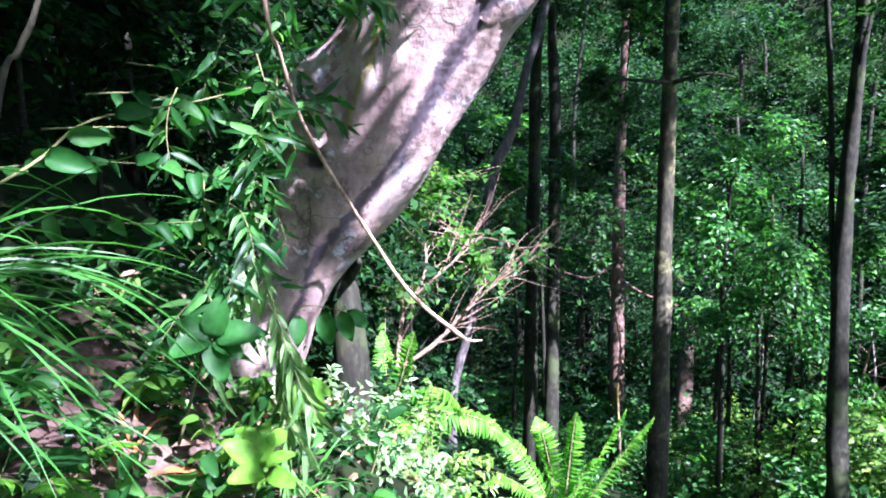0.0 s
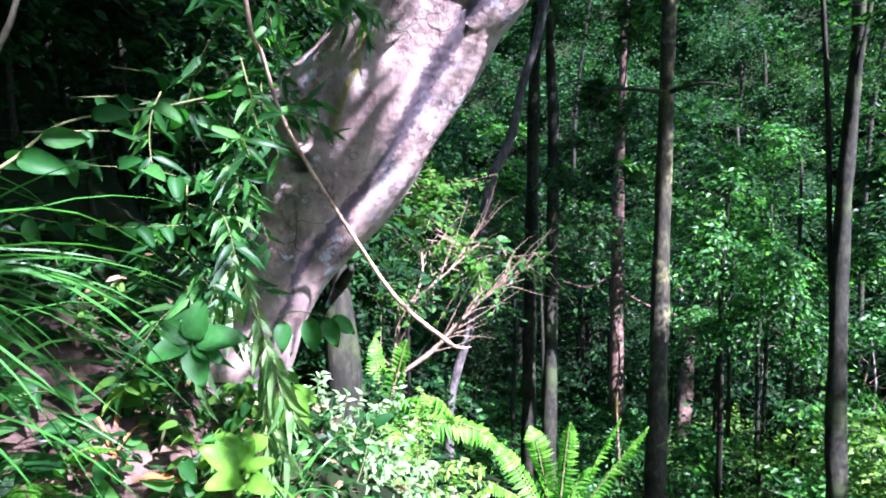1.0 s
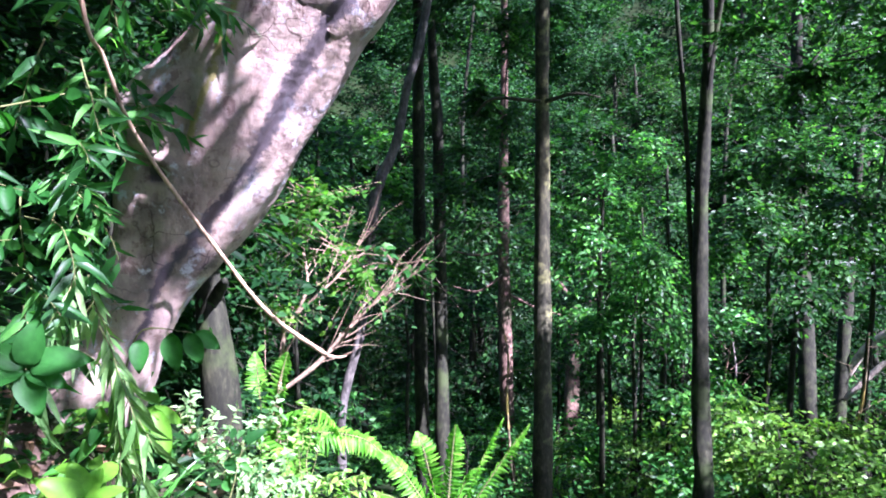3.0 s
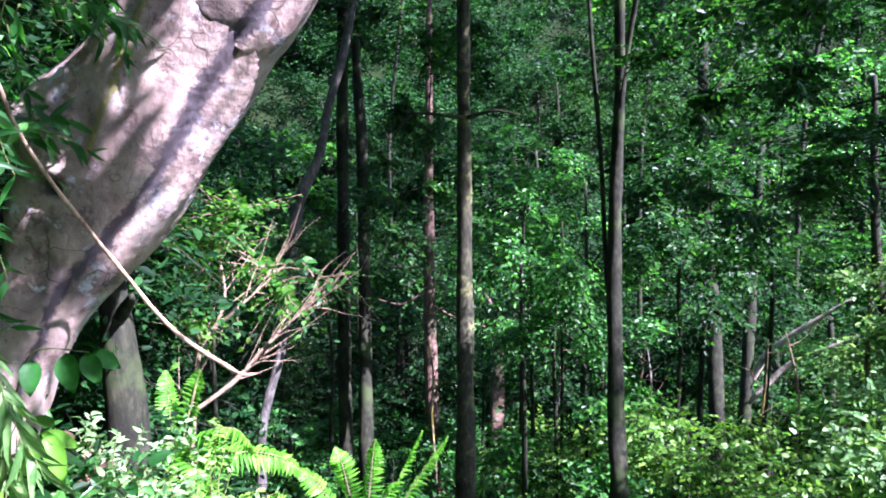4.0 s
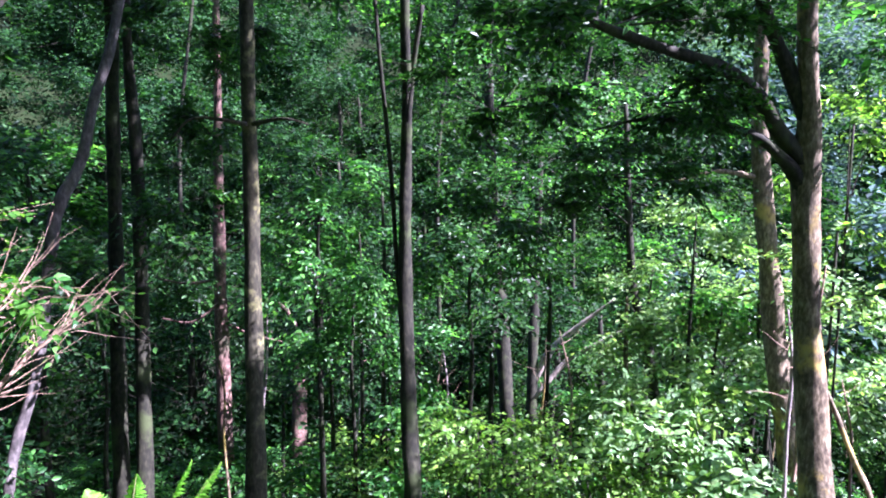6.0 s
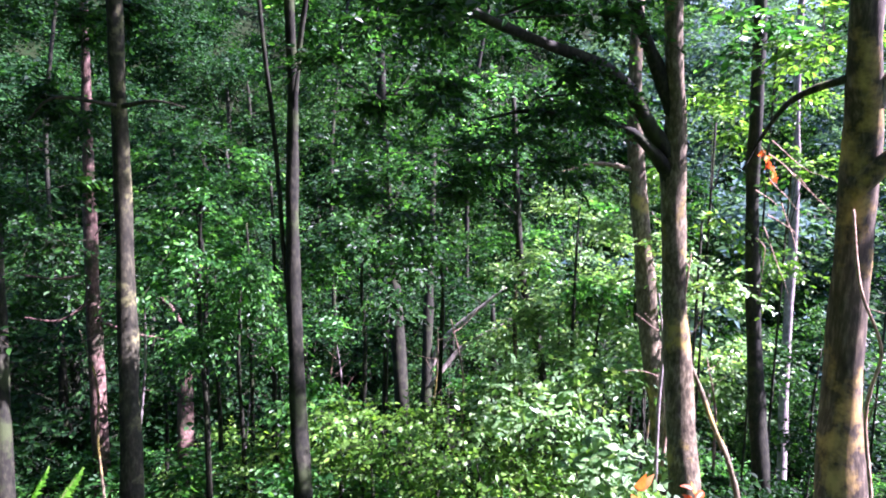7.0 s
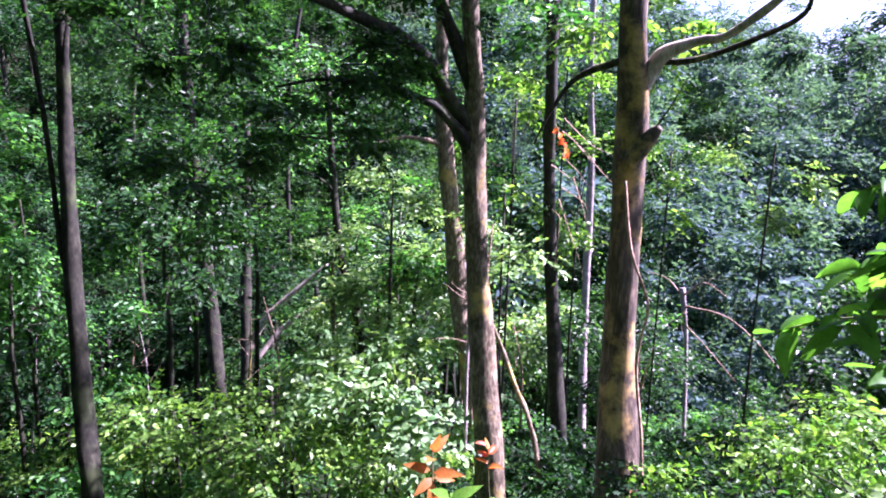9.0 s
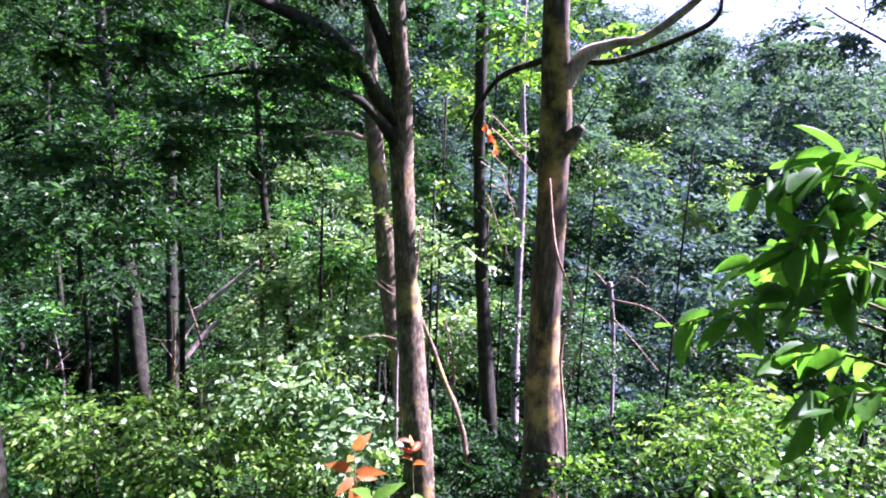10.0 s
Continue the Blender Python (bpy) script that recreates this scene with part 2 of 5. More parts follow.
def joined(pieces):
    """Several (verts, tris) as one."""
    vs, ts, n = [], [], 0
    for v, t in pieces:
        vs.append(v)
        ts.append(np.asarray(t) + n)
        n += len(v)
    return np.concatenate(vs), np.concatenate(ts)


def thing(name, label, category, group="", at=(0, 0, 0)):
    e = new(name)
    e.location = at
    e.empty_display_size = 0.1
    return tagged(e, label, category, group)


def part(name, geo, mat, parent, label="", smooth=False, kind=""):
    ob = new(name, raw_mesh(name, geo[0], geo[1], mat, smooth))
    ob.parent = parent
    return tagged(ob, label, kind=kind)


def spline(pts, per=6):
    """Smooth run through rows of x, y, z, radius."""
    p = np.array(pts, float)
    p = np.vstack([2 * p[0] - p[1], p, 2 * p[-1] - p[-2]])
    out = []
    for i in range(1, len(p) - 2):
        a, b, c, d = p[i - 1 : i + 3]
        for s in np.arange(per) / per:
            out.append(0.5 * (2 * b + (c - a) * s + (2 * a - 5 * b + 4 * c - d) * s**2 + (3 * b - a - 3 * c + d) * s**3))
    out.append(p[-2])
    out = np.array(out)
    out[:, 3] = np.maximum(out[:, 3], 0.0008)
    return out


def tube(pts, sides=10, per=6, rough=0.06, seed=0):
    """A tapering limb through rows of x, y, z, radius, with uneven girth."""
    r = np.random.RandomState(seed)
    s = spline(pts, per)
    c, rad = s[:, :3], s[:, 3]
    tan = np.gradient(c, axis=0)
    tan /= np.linalg.norm(tan, axis=1, keepdims=True) + 1e-9
    u = np.cross(tan[0], (0.3, 0.9, 0.2))
    rings = []
    length = np.concatenate([[0], np.cumsum(np.linalg.norm(np.diff(c, axis=0), axis=1))])
    ang = np.arange(sides) / sides * 2 * np.pi
    ph = r.rand(6) * 6.28
    for i in range(len(c)):
        u = u - tan[i] * (u @ tan[i])
        u /= np.linalg.norm(u) + 1e-9
        v = np.cross(tan[i], u)
        z = length[i] / max(rad.mean(), 1e-3)
        k = 1 + rough * (np.sin(2 * ang + ph[0] + z * 0.35) + 0.7 * np.sin(3 * ang + ph[1] - z * 0.5) + 0.5 * np.sin(5 * ang + ph[2] + z * 0.9)) + rough * 0.6 * np.sin(z * 0.7 + ph[3])
        k = k + r.randn(sides) * rough * 0.25
        rings.append(c[i] + (np.cos(ang)[:, None] * u + np.sin(ang)[:, None] * v) * (rad[i] * k)[:, None])
    verts = np.concatenate(rings + [c[:1], c[-1:]])
    n, tris = len(c), []
    i, j = np.meshgrid(np.arange(n - 1), np.arange(sides), indexing="ij")
    a, b = i * sides + j, i * sides + (j + 1) % sides
    tris = np.concatenate([np.stack([a, b, b + sides], -1).reshape(-1, 3), np.stack([a, b + sides, a + sides], -1).reshape(-1, 3)])
    k = np.arange(sides)
    low = np.stack([np.full(sides, n * sides), (k + 1) % sides, k], -1)
    top = np.stack([np.full(sides, n * sides + 1), (n - 1) * sides + k, (n - 1) * sides + (k + 1) % sides], -1)
    return verts, np.concatenate([tris, low, top])


# blade outlines: along, across, lift
DIAMOND = np.array([(0, 0, 0), (0.42, 0.5, 0.1), (1, 0, -0.08), (0.42, -0.5, 0.1)])
DIAMOND_T = np.array([(0, 2, 1), (0, 3, 2)])
def blade_outline(n, droop, fold):
    """A pointed oval blade with a folded midrib: rows of left edge, rib and right edge."""
    rows, tris = [], []
    for k in range(n):
        u = k / (n - 1)
        w = 0.5 * math.sin(math.pi * u**0.82) ** 0.85 if 0 < k < n - 1 else 0.0
        rows += [(u, w, fold * w - droop * u * u), (u, 0, -droop * u * u), (u, -w, fold * w - droop * u * u)]
    for k in range(n - 1):
        a = 3 * k
        for c in (0, 1):
            tris += [(a + c, a + c + 1, a + c + 4), (a + c, a + c + 4, a + c + 3)]
    return np.array(rows), np.array(tris)


OVAL, OVAL_T = blade_outline(7, 0.22, 0.28)
LANCE = np.array([(0, 0, 0), (0.25, 0.5, 0.03), (0.6, 0.4, -0.03), (1, 0, -0.22), (0.6, -0.4, -0.03), (0.25, -0.5, 0.03), (0.3, 0, -0.0), (0.62, 0, -0.07)])
LANCE_T = np.array([(0, 6, 1), (1, 6, 7), (1, 7, 2), (2, 7, 3), (0, 5, 6), (5, 7, 6), (5, 4, 7), (4, 3, 7)])
HEX = np.array([(0, 0, 0), (0.28, 0.46, 0.06), (0.68, 0.4, 0.03), (1, 0, -0.12), (0.68, -0.4, 0.03), (0.28, -0.46, 0.06)])
HEX_T = np.array([(0, 2, 1), (0, 3, 2), (0, 4, 3), (0, 5, 4)])
SHAPES = {"hex": (HEX, HEX_T), "diamond": (DIAMOND, DIAMOND_T), "oval": (OVAL, OVAL_T), "lance": (LANCE, LANCE_T)}


def unit(v):
    return v / (np.linalg.norm(v, axis=-1, keepdims=True) + 1e-9)


def blades(p, d, n, length, width, shape="diamond"):
    """One blade at each p along d, with its face towards n."""
    outline, tri = SHAPES[shape]
    d = unit(d)
    side = unit(np.cross(d, n))
    up = np.cross(side, d)
    length, width = np.broadcast_to(length, len(p))[:, None, None], np.broadcast_to(width, len(p))[:, None, None]
    o = outline[None]
    bend = (0.2 + 1.8 * np.random.RandomState(len(p)).rand(len(p)))[:, None, None]
    v = p[:, None] + d[:, None] * o[..., :1] * length + side[:, None] * o[..., 1:2] * width + up[:, None] * o[..., 2:] * length * bend
    t = tri[None] + (np.arange(len(p)) * len(outline))[:, None, None]
    return v.reshape(-1, 3), t.reshape(-1, 3)


def rods(a, b, r0, r1):
    """Straight three-sided twigs from a to b."""
    d = unit(b - a)
    s = unit(np.cross(d, np.array([0.31, 0.2, 0.93])))
    w = np.cross(d, s)
    vs = []
    for c, r in ((a, r0), (b, r1)):
        for k in range(3):
            vs.append(c + (s * math.cos(k * 2.094) + w * math.sin(k * 2.094)) * np.broadcast_to(r, len(a))[:, None])
    v = np.stack(vs, 1)
    t = np.array([(0, 1, 4), (0, 4, 3), (1, 2, 5), (1, 5, 4), (2, 0, 3), (2, 3, 5)])
    return v.reshape(-1, 3), (t[None] + (np.arange(len(a)) * 6)[:, None, None]).reshape(-1, 3)


def sprays(r, start, way, length, count, leaf, aspect=0.55, shape="hex", droop=0.35, flat=0.55, fan=0.9, spread=0.25, bias=None):
    """Leafy twigs: rows of leaves on either side of each twig. Returns the leaves and the twigs."""
    n = len(start)
    way, length = unit(way), np.broadcast_to(length, n)
    up = np.tile([0.0, 0.0, 1.0], (n, 1)) + r.randn(n, 3) * (1 - flat) * 0.5
    side = unit(np.cross(way, up))
    f = (np.arange(count) + 0.6) / count
    f = f[None] + r.randn(n, count) * 0.03
    sign = np.where(np.arange(count) % 2 == 0, 1.0, -1.0)[None] * np.ones((n, 1))
    base = start[:, None] + way[:, None] * (f * length[:, None])[..., None]
    base[..., 2] -= droop * f**2 * length[:, None]
    d = way[:, None] * (0.55 + 0.4 * f)[..., None] + side[:, None] * (sign * fan)[..., None] + r.randn(n, count, 3) * spread
    d[..., 2] -= droop * 0.7
    nrm = np.tile([0.0, 0.0, 1.0], (n, count, 1)) + r.randn(n, 1, 3) * 0.4 + r.randn(n, count, 3) * (1 - flat) * 0.8
    if bias is not None:
        nrm = nrm + bias[:, None]
    size = leaf * (0.7 + 0.6 * r.rand(n, count)) * (1.05 - 0.35 * f)
    lv = blades(base.reshape(-1, 3), d.reshape(-1, 3), nrm.reshape(-1, 3), size.ravel(), size.ravel() * aspect, shape)
    tip = start + way * length[:, None]
    tip[:, 2] -= droop * length * 0.9
    tw = rods(start, tip, np.maximum(0.002, length * 0.008), 0.001)
    return lv, tw


def in_ball(r, n, hollow=0.0):
    v = unit(r.randn(n, 3))
    return v * ((hollow + (1 - hollow) * r.rand(n)) ** (1 / 2.2))[:, None]


def crown(r, centre, radii, n, leaf, count=9, length=None, curl=0.5, clump=0.1, **kw):
    """A ragged leafy mass: clumps of twigs round a few branch ends."""
    centre, radii = np.array(centre, float), np.array(radii, float)
    k = max(4, n // 32)
    ends = in_ball(r, k, 0.25)
    which = r.randint(0, k, n)
    lump = r.randn(n, 3) * np.array([1, 1, 0.6]) * clump
    off = ends[which] + lump
    start = centre + off * radii
    way = off * 0.8 + r.randn(n, 3) * 0.5
    way[:, 2] *= 0.5
    length = length if length is not None else leaf * 4.5
    lv, tw = sprays(r, start, way, length * (0.6 + 0.8 * r.rand(n)), count, leaf, bias=curl * (unit(off) + unit(lump)), **kw)
    inner = centre + ends * radii * np.array([0.15, 0.15, 0.1]) - np.array([0, 0, radii[2] * 0.3])
    limb = rods(inner, centre + ends * radii, 0.006 + 0.006 * radii.max() / 2, 0.003)
    return lv, joined([tw, limb])


# ---- the lie of the land ----
def smooth01(x):
    x = np.clip(x, 0, 1)
    return x * x * (3 - 2 * x)


def land(x, y):
    """Height of the ground: a trail, a steep bank on its uphill side, a fall to a stream and the far side of the valley."""
    x, y = np.asarray(x, float), np.asarray(y, float)
    z = -0.42 * np.maximum(y - 0.8, 0) - 0.14 * np.maximum(x - 0.3, 0) * smooth01((y + 4) / 6)
    z = np.maximum(z, -8.5 + 0 * z)
    bank = 1.05 * smooth01((-x - 0.15) / 0.95) + 0.72 * np.maximum(-x - 1.1, 0)
    bank = np.minimum(bank, 9.0)
    z = z + bank * smooth01((2.7 + 0.25 * np.maximum(-x - 1, 0) - y) / 1.5)
    r = np.hypot(x, y)
    az = np.arctan2(x, np.maximum(y, -1e9))
    steep = np.interp(az, [-3.2, -1.2, 0.4, 0.62, 0.85, 1.05, 1.3, 3.2], [0.3, 0.62, 0.62, 0.52, 0.36, 0.27, 0.24, 0.2])
    far = np.interp(az, [-3.2, 0.3, 0.8, 1.2, 3.2], [20, 20, 24, 28, 30])
    ahead = smooth01((y + 0.25 * r) / (0.3 * r + 1e-6))
    rise = np.maximum(r - far, 0) * steep
    top = np.interp(az, [-3.2, 0.62, 0.85, 1.05, 1.3, 3.2], [26, 24, 17, 13.5, 11.5, 8])
    rise = np.where(rise > top, top + (rise - top) * 0.02, rise)
    z = z + rise * ahead * 1.15
    z = z + 0.05 * np.sin(x * 3.1 + 1) * np.sin(y * 2.7) + 0.025 * np.sin(x * 9.1) * np.sin(y * 8.3 + 2) * smooth01((r - 0.6) / 0.5)
    z = z + 0.5 * np.sin(x * 0.31 + 2) * np.sin(y * 0.27) * smooth01((r - 8) / 8)
    return z


def ground():
    u = np.linspace(-1, 1, 261)
    s = 900 * np.sign(u) * np.abs(u) ** 3.0 + 0.9 * u
    gx, gy = np.meshgrid(s - 0.3, s + 1.5, indexing="ij")
    v = np.stack([gx, gy, land(gx, gy)], -1).reshape(-1, 3)
    n = len(u)
    i, j = np.meshgrid(np.arange(n - 1), np.arange(n - 1), indexing="ij")
    a = (i * n + j).ravel()
    t = np.concatenate([np.stack([a, a + n, a + n + 1], -1), np.stack([a, a + n + 1, a + 1], -1)])
    me = raw_mesh("ground", v, t, M_SOIL, True)
    return tagged(new("ground", me), "dark forest floor of soil and litter falling into a valley", "ground", kind="structure")


ground()


# ---- trees ----
def tree(label, pts, mat, limbs=(), leaves=(), lit_limbs=(), own_limbs=(), limb_mat=None, sides=12, seed=0, rough=0.06, group="forest trees", name="tree", per=6):
    """A tree from its foot up: rows of trunk, limbs, and crowns given as (centre, radii, twigs, leaf length, material, options)."""
    foot = pts[-1]
    down = [(foot[0], foot[1], float(land(foot[0], foot[1])) - 0.15, foot[3] * 1.25)] if foot[2] > land(foot[0], foot[1]) - 0.1 else []
    run = (list(pts) + down)[::-1]
    e = thing(name, label, "tree", group)
    part("trunk", tube(run, sides, per, rough, seed), mat, e, smooth=True)
    for k, limb in enumerate(limbs):
        part("limb", tube(limb, 8, 5, rough, seed + k + 1), M_LIT_CREAM if k in lit_limbs else mat if k in own_limbs else limb_mat or mat, e, smooth=True)
    for k, (centre, radii, n, leaf, lmat, opt) in enumerate(leaves):
        lv, tw = crown(np.random.RandomState(seed * 31 + k + 5), centre, radii, n, leaf, **opt)
        c = part("crown", lv, lmat, e)
        part("twig", tw, M_DARK, c, kind="stuff")
    return e


O = {}
# the pale leaning tree on the bank
def leaning_tree():
    """A leaning trunk with a long furrow, a mossy ridge, burls and a knot hole on the side that faces the trail."""
    rows = [(-1.28, 1.21, 0.92, 0.13), (-1.2, 1.25, 1.05, 0.105), (-1.15, 1.28, 1.17, 0.09), (-1.1, 1.31, 1.29, 0.102), (-1.03, 1.35, 1.41, 0.124), (-0.94, 1.39, 1.55, 0.148), (-0.86, 1.4, 1.69, 0.158), (-0.78, 1.43, 1.82, 0.166), (-0.69, 1.44, 1.95, 0.166), (-0.56, 1.46, 2.12, 0.162), (-0.02, 1.6, 3.1, 0.145), (0.6, 1.8, 4.6, 0.12)]
    s = spline(rows, 22)
    c, rad = s[:, :3], s[:, 3]
    tan = unit(np.gradient(c, axis=0))
    r = np.random.RandomState(3)
    sides = 72
    ang = (np.arange(sides) / sides * 2 - 1) * np.pi
    h = np.concatenate([[0], np.cumsum(np.linalg.norm(np.diff(c, axis=0), axis=1))])
    rings, stain_shade, mossy = [], [], []
    for i in range(len(c)):
        f = unit(np.array([0.0, 0.0, 1.6]) - c[i])
        f = unit(f - tan[i] * (f @ tan[i]))
        g = np.cross(f, tan[i]) * -1
        z = h[i]
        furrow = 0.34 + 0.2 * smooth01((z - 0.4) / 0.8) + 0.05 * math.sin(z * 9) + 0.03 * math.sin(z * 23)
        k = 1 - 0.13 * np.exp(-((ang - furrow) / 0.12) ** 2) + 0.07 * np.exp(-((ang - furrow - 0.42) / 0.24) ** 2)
        ridge = -0.5 - 0.3 * smooth01((z - 0.85) / 0.4)
        k += 0.06 * np.exp(-((ang - ridge) / 0.13) ** 2) * smooth01((z - 0.7) / 0.2)
        for zz, aa, size, wide, tall in ((0.72, -1.5, 0.3, 0.55, 0.3), (0.8, -1.5, 0.5, 0.6, 0.13), (0.72, -0.82, 0.16, 0.34, 0.06), (0.69, -0.8, -0.42, 0.16, 0.022), (0.73, -0.78, 0.06, 0.2, 0.02), (0.86, -0.85, -0.12, 0.3, 0.06), (0.95, 0.05, 0.05, 0.45, 0.1), (0.52, -0.55, -0.1, 0.35, 0.07), (0.42, -0.9, 0.2, 0.4, 0.06), (0.6, 0.95, 0.04, 0.4, 0.08), (1.05, -1.1, 0.14, 0.4, 0.08), (0.58, -1.2, 0.2, 0.4, 0.07), (0.35, 0.5, 0.08, 0.5, 0.05), (1.3, -0.9, -0.08, 0.3, 0.06)):
            k += size * np.exp(-(((ang - aa) / wide) ** 2)) * math.exp(-(((z - zz) / tall) ** 2))
        k += 0.018 * np.sin(3 * ang + z * 5) + 0.012 * np.sin(7 * ang - z * 13) + 0.008 * np.sin(13 * ang + z * 31) + r.randn(sides) * 0.003
        # Stain along the furrow; painted shade in knot hole, hollow and upper patch.
        stain_shade.append(0.62 * np.exp(-((ang - furrow + 0.05) / 0.2) ** 2) + 0.8 * np.exp(-(((ang + 0.8) / 0.2) ** 2)) * math.exp(-(((z - 0.69) / 0.03) ** 2)) + 0.4 * np.exp(-(((ang + 0.95) / 0.3) ** 2)) * math.exp(-(((z - 0.86) / 0.08) ** 2)) + 0.25 * np.exp(-(((ang - 0.2) / 0.25) ** 2)) * math.exp(-(((z - 1.05) / 0.15) ** 2)))
        mossy.append(0.6 * np.exp(-((ang - ridge) / 0.09) ** 2) * float(smooth01((z - 0.75) / 0.1)))
        rings.append(c[i] + (np.cos(ang)[:, None] * f + np.sin(ang)[:, None] * g) * (rad[i] * k)[:, None])
    v = np.concatenate(rings)
    i, j = np.meshgrid(np.arange(len(c) - 1), np.arange(sides), indexing="ij")
    a, b = i * sides + j, i * sides + (j + 1) % sides
    t = np.concatenate([np.stack([a, b, b + sides], -1).reshape(-1, 3), np.stack([a, b + sides, a + sides], -1).reshape(-1, 3)])
    e = thing("tree", "pale pink-barked tree leaning out over the bank", "tree", "trees by the trail")
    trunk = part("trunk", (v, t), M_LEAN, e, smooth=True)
    for name, rows_ in (("stain_shade", stain_shade), ("mossy", mossy)):
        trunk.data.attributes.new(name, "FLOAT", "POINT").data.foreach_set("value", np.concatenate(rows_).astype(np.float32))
    # Crowns out of view, added to dapple the trunk and shade the bank.
    for k, (centre, radii, n) in enumerate((((0.98, 0.86, 3.65), (0.4, 0.36, 0.2), 17), ((-0.75, 0.45, 3.7), (0.95, 0.75, 0.35), 420), ((-0.12, 0.48, 3.75), (0.36, 0.4, 0.25), 130), ((1.15, -0.35, 3.75), (0.35, 0.35, 0.2), 5), ((-1.9, 0.9, 3.9), (1.0, 0.9, 0.5), 330), ((-1.6, -0.3, 3.9), (1.0, 0.8, 0.5), 260), ((0.6, 2.5, 5.6), (1.4, 1.0, 0.7), 120), ((1.7, 3.7, 6.6), (1.6, 1.1, 0.6), 260))):
        lv, tw = crown(np.random.RandomState(90 + k), centre, radii, n, 0.1)
        part("twig", tw, M_DARK, part("crown", lv, L_MID, e), kind="stuff")


leaning_tree()
# High crowns of these trees are out of view, added to shade the slope.
# slender straight trunk with lichen bands
tree("slender straight tree with mottled mossy bark", [(-0.72, 5.2, 7.5, 0.04), (-0.75, 5.3, 4.5, 0.052), (-0.77, 5.36, 2.66, 0.055), (-0.81, 5.57, 0.9, 0.068), (-0.74, 5.11, -1.29, 0.086)], M_BARK, seed=11,
     limbs=[[(-0.75, 5.4, 1.98, 0.02), (-0.5, 5.3, 2.02, 0.012), (-0.3, 5.3, 1.98, 0.005)], [(-0.79, 5.4, 1.98, 0.018), (-1.2, 5.4, 2.02, 0.012), (-1.4, 5.45, 1.85, 0.006)]],
     leaves=[((-0.7, 5.2, 6.6), (2.0, 2.0, 1.6), 620, 0.1, L_MID, O), ((-1.25, 6.3, 3.25), (0.8, 0.6, 0.45), 120, 0.08, L_SHADE, O), ((0.0, 6.4, 3.35), (0.7, 0.6, 0.45), 110, 0.08, L_MID, O)])
tree("crooked slim grey tree with a pale scar", [(-1.6, 5.8, 4.6, 0.03), (-1.89, 5.78, 2.88, 0.038), (-2.11, 5.76, 2.15, 0.041), (-2.22, 5.75, 1.69, 0.044), (-2.38, 5.67, 1.32, 0.054), (-2.44, 5.62, 0.98, 0.049), (-2.52, 5.44, -0.02, 0.044), (-2.65, 5.24, -0.71, 0.042), (-2.63, 5.09, -1.28, 0.045)], M_GREY, seed=12,
     leaves=[((-1.6, 5.8, 4.9), (1.5, 1.4, 1.0), 150, 0.09, L_SHADE, O)])
tree("dark straight tree with a thin stem beside it", [(0.4, 5.5, 7.0, 0.03), (0.47, 5.58, 3.06, 0.04), (0.5, 5.79, 2.16, 0.046), (0.49, 5.83, 0.9, 0.062), (0.52, 5.55, -0.59, 0.073), (0.55, 5.38, -1.19, 0.085)], M_DARK, seed=13,
     limbs=[[(0.2, 5.7, 3.4, 0.014), (0.26, 5.78, 2.64, 0.018), (0.36, 5.88, 1.66, 0.021), (0.42, 5.86, 0.74, 0.023), (0.5, 5.7, 0.0, 0.024)], [(0.62, 5.6, 3.0, 0.02), (0.55, 5.72, 2.5, 0.026), (0.5, 5.8, 1.9, 0.03)]],
     leaves=[((0.5, 5.2, 6.2), (1.7, 1.7, 1.3), 620, 0.1, L_MID, O), ((0.95, 6.6, 3.15), (0.8, 0.6, 0.45), 120, 0.08, L_MID, O), ((1.7, 7.3, 3.1), (0.8, 0.6, 0.5), 130, 0.08, L_SHADE, O)])
tree("dark straight forest tree", [(-2.3, 6.7, 6.0, 0.05), (-2.29, 6.71, 3.34, 0.065), (-2.39, 6.87, 2.25, 0.065), (-2.44, 6.89, 0.47, 0.072), (-2.39, 6.65, -1.2, 0.081)], M_DARK, seed=14,
     leaves=[((-2.6, 6.8, 5.0), (1.7, 1.6, 1.2), 200, 0.09, L_SHADE, O), ((-2.9, 7.2, 3.1), (0.8, 0.6, 0.55), 130, 0.08, L_SHADE, O), ((-1.62, 6.03, 1.39), (0.5, 0.4, 0.3), 85, 0.07, L_SHADE, O), ((-2.02, 5.64, 0.61), (0.4, 0.35, 0.3), 70, 0.07, L_SHADE, O)])
tree("dark straight forest tree", [(-2.0, 6.4, 6.0, 0.03), (-2.1, 6.54, 2.98, 0.043), (-2.11, 6.68, 1.78, 0.062), (-2.11, 6.63, 0.15, 0.069), (-2.04, 6.33, -1.43, 0.078)], M_DARK, seed=15,
     leaves=[((-1.8, 7.4, 4.6), (1.5, 1.2, 1.0), 160, 0.09, L_SHADE, O), ((-1.5, 7.2, 2.3), (0.5, 0.4, 0.95), 190, 0.075, L_SHADE, O), ((-1.27, 6.46, 0.96), (0.5, 0.4, 0.3), 80, 0.07, L_SHADE, O)])
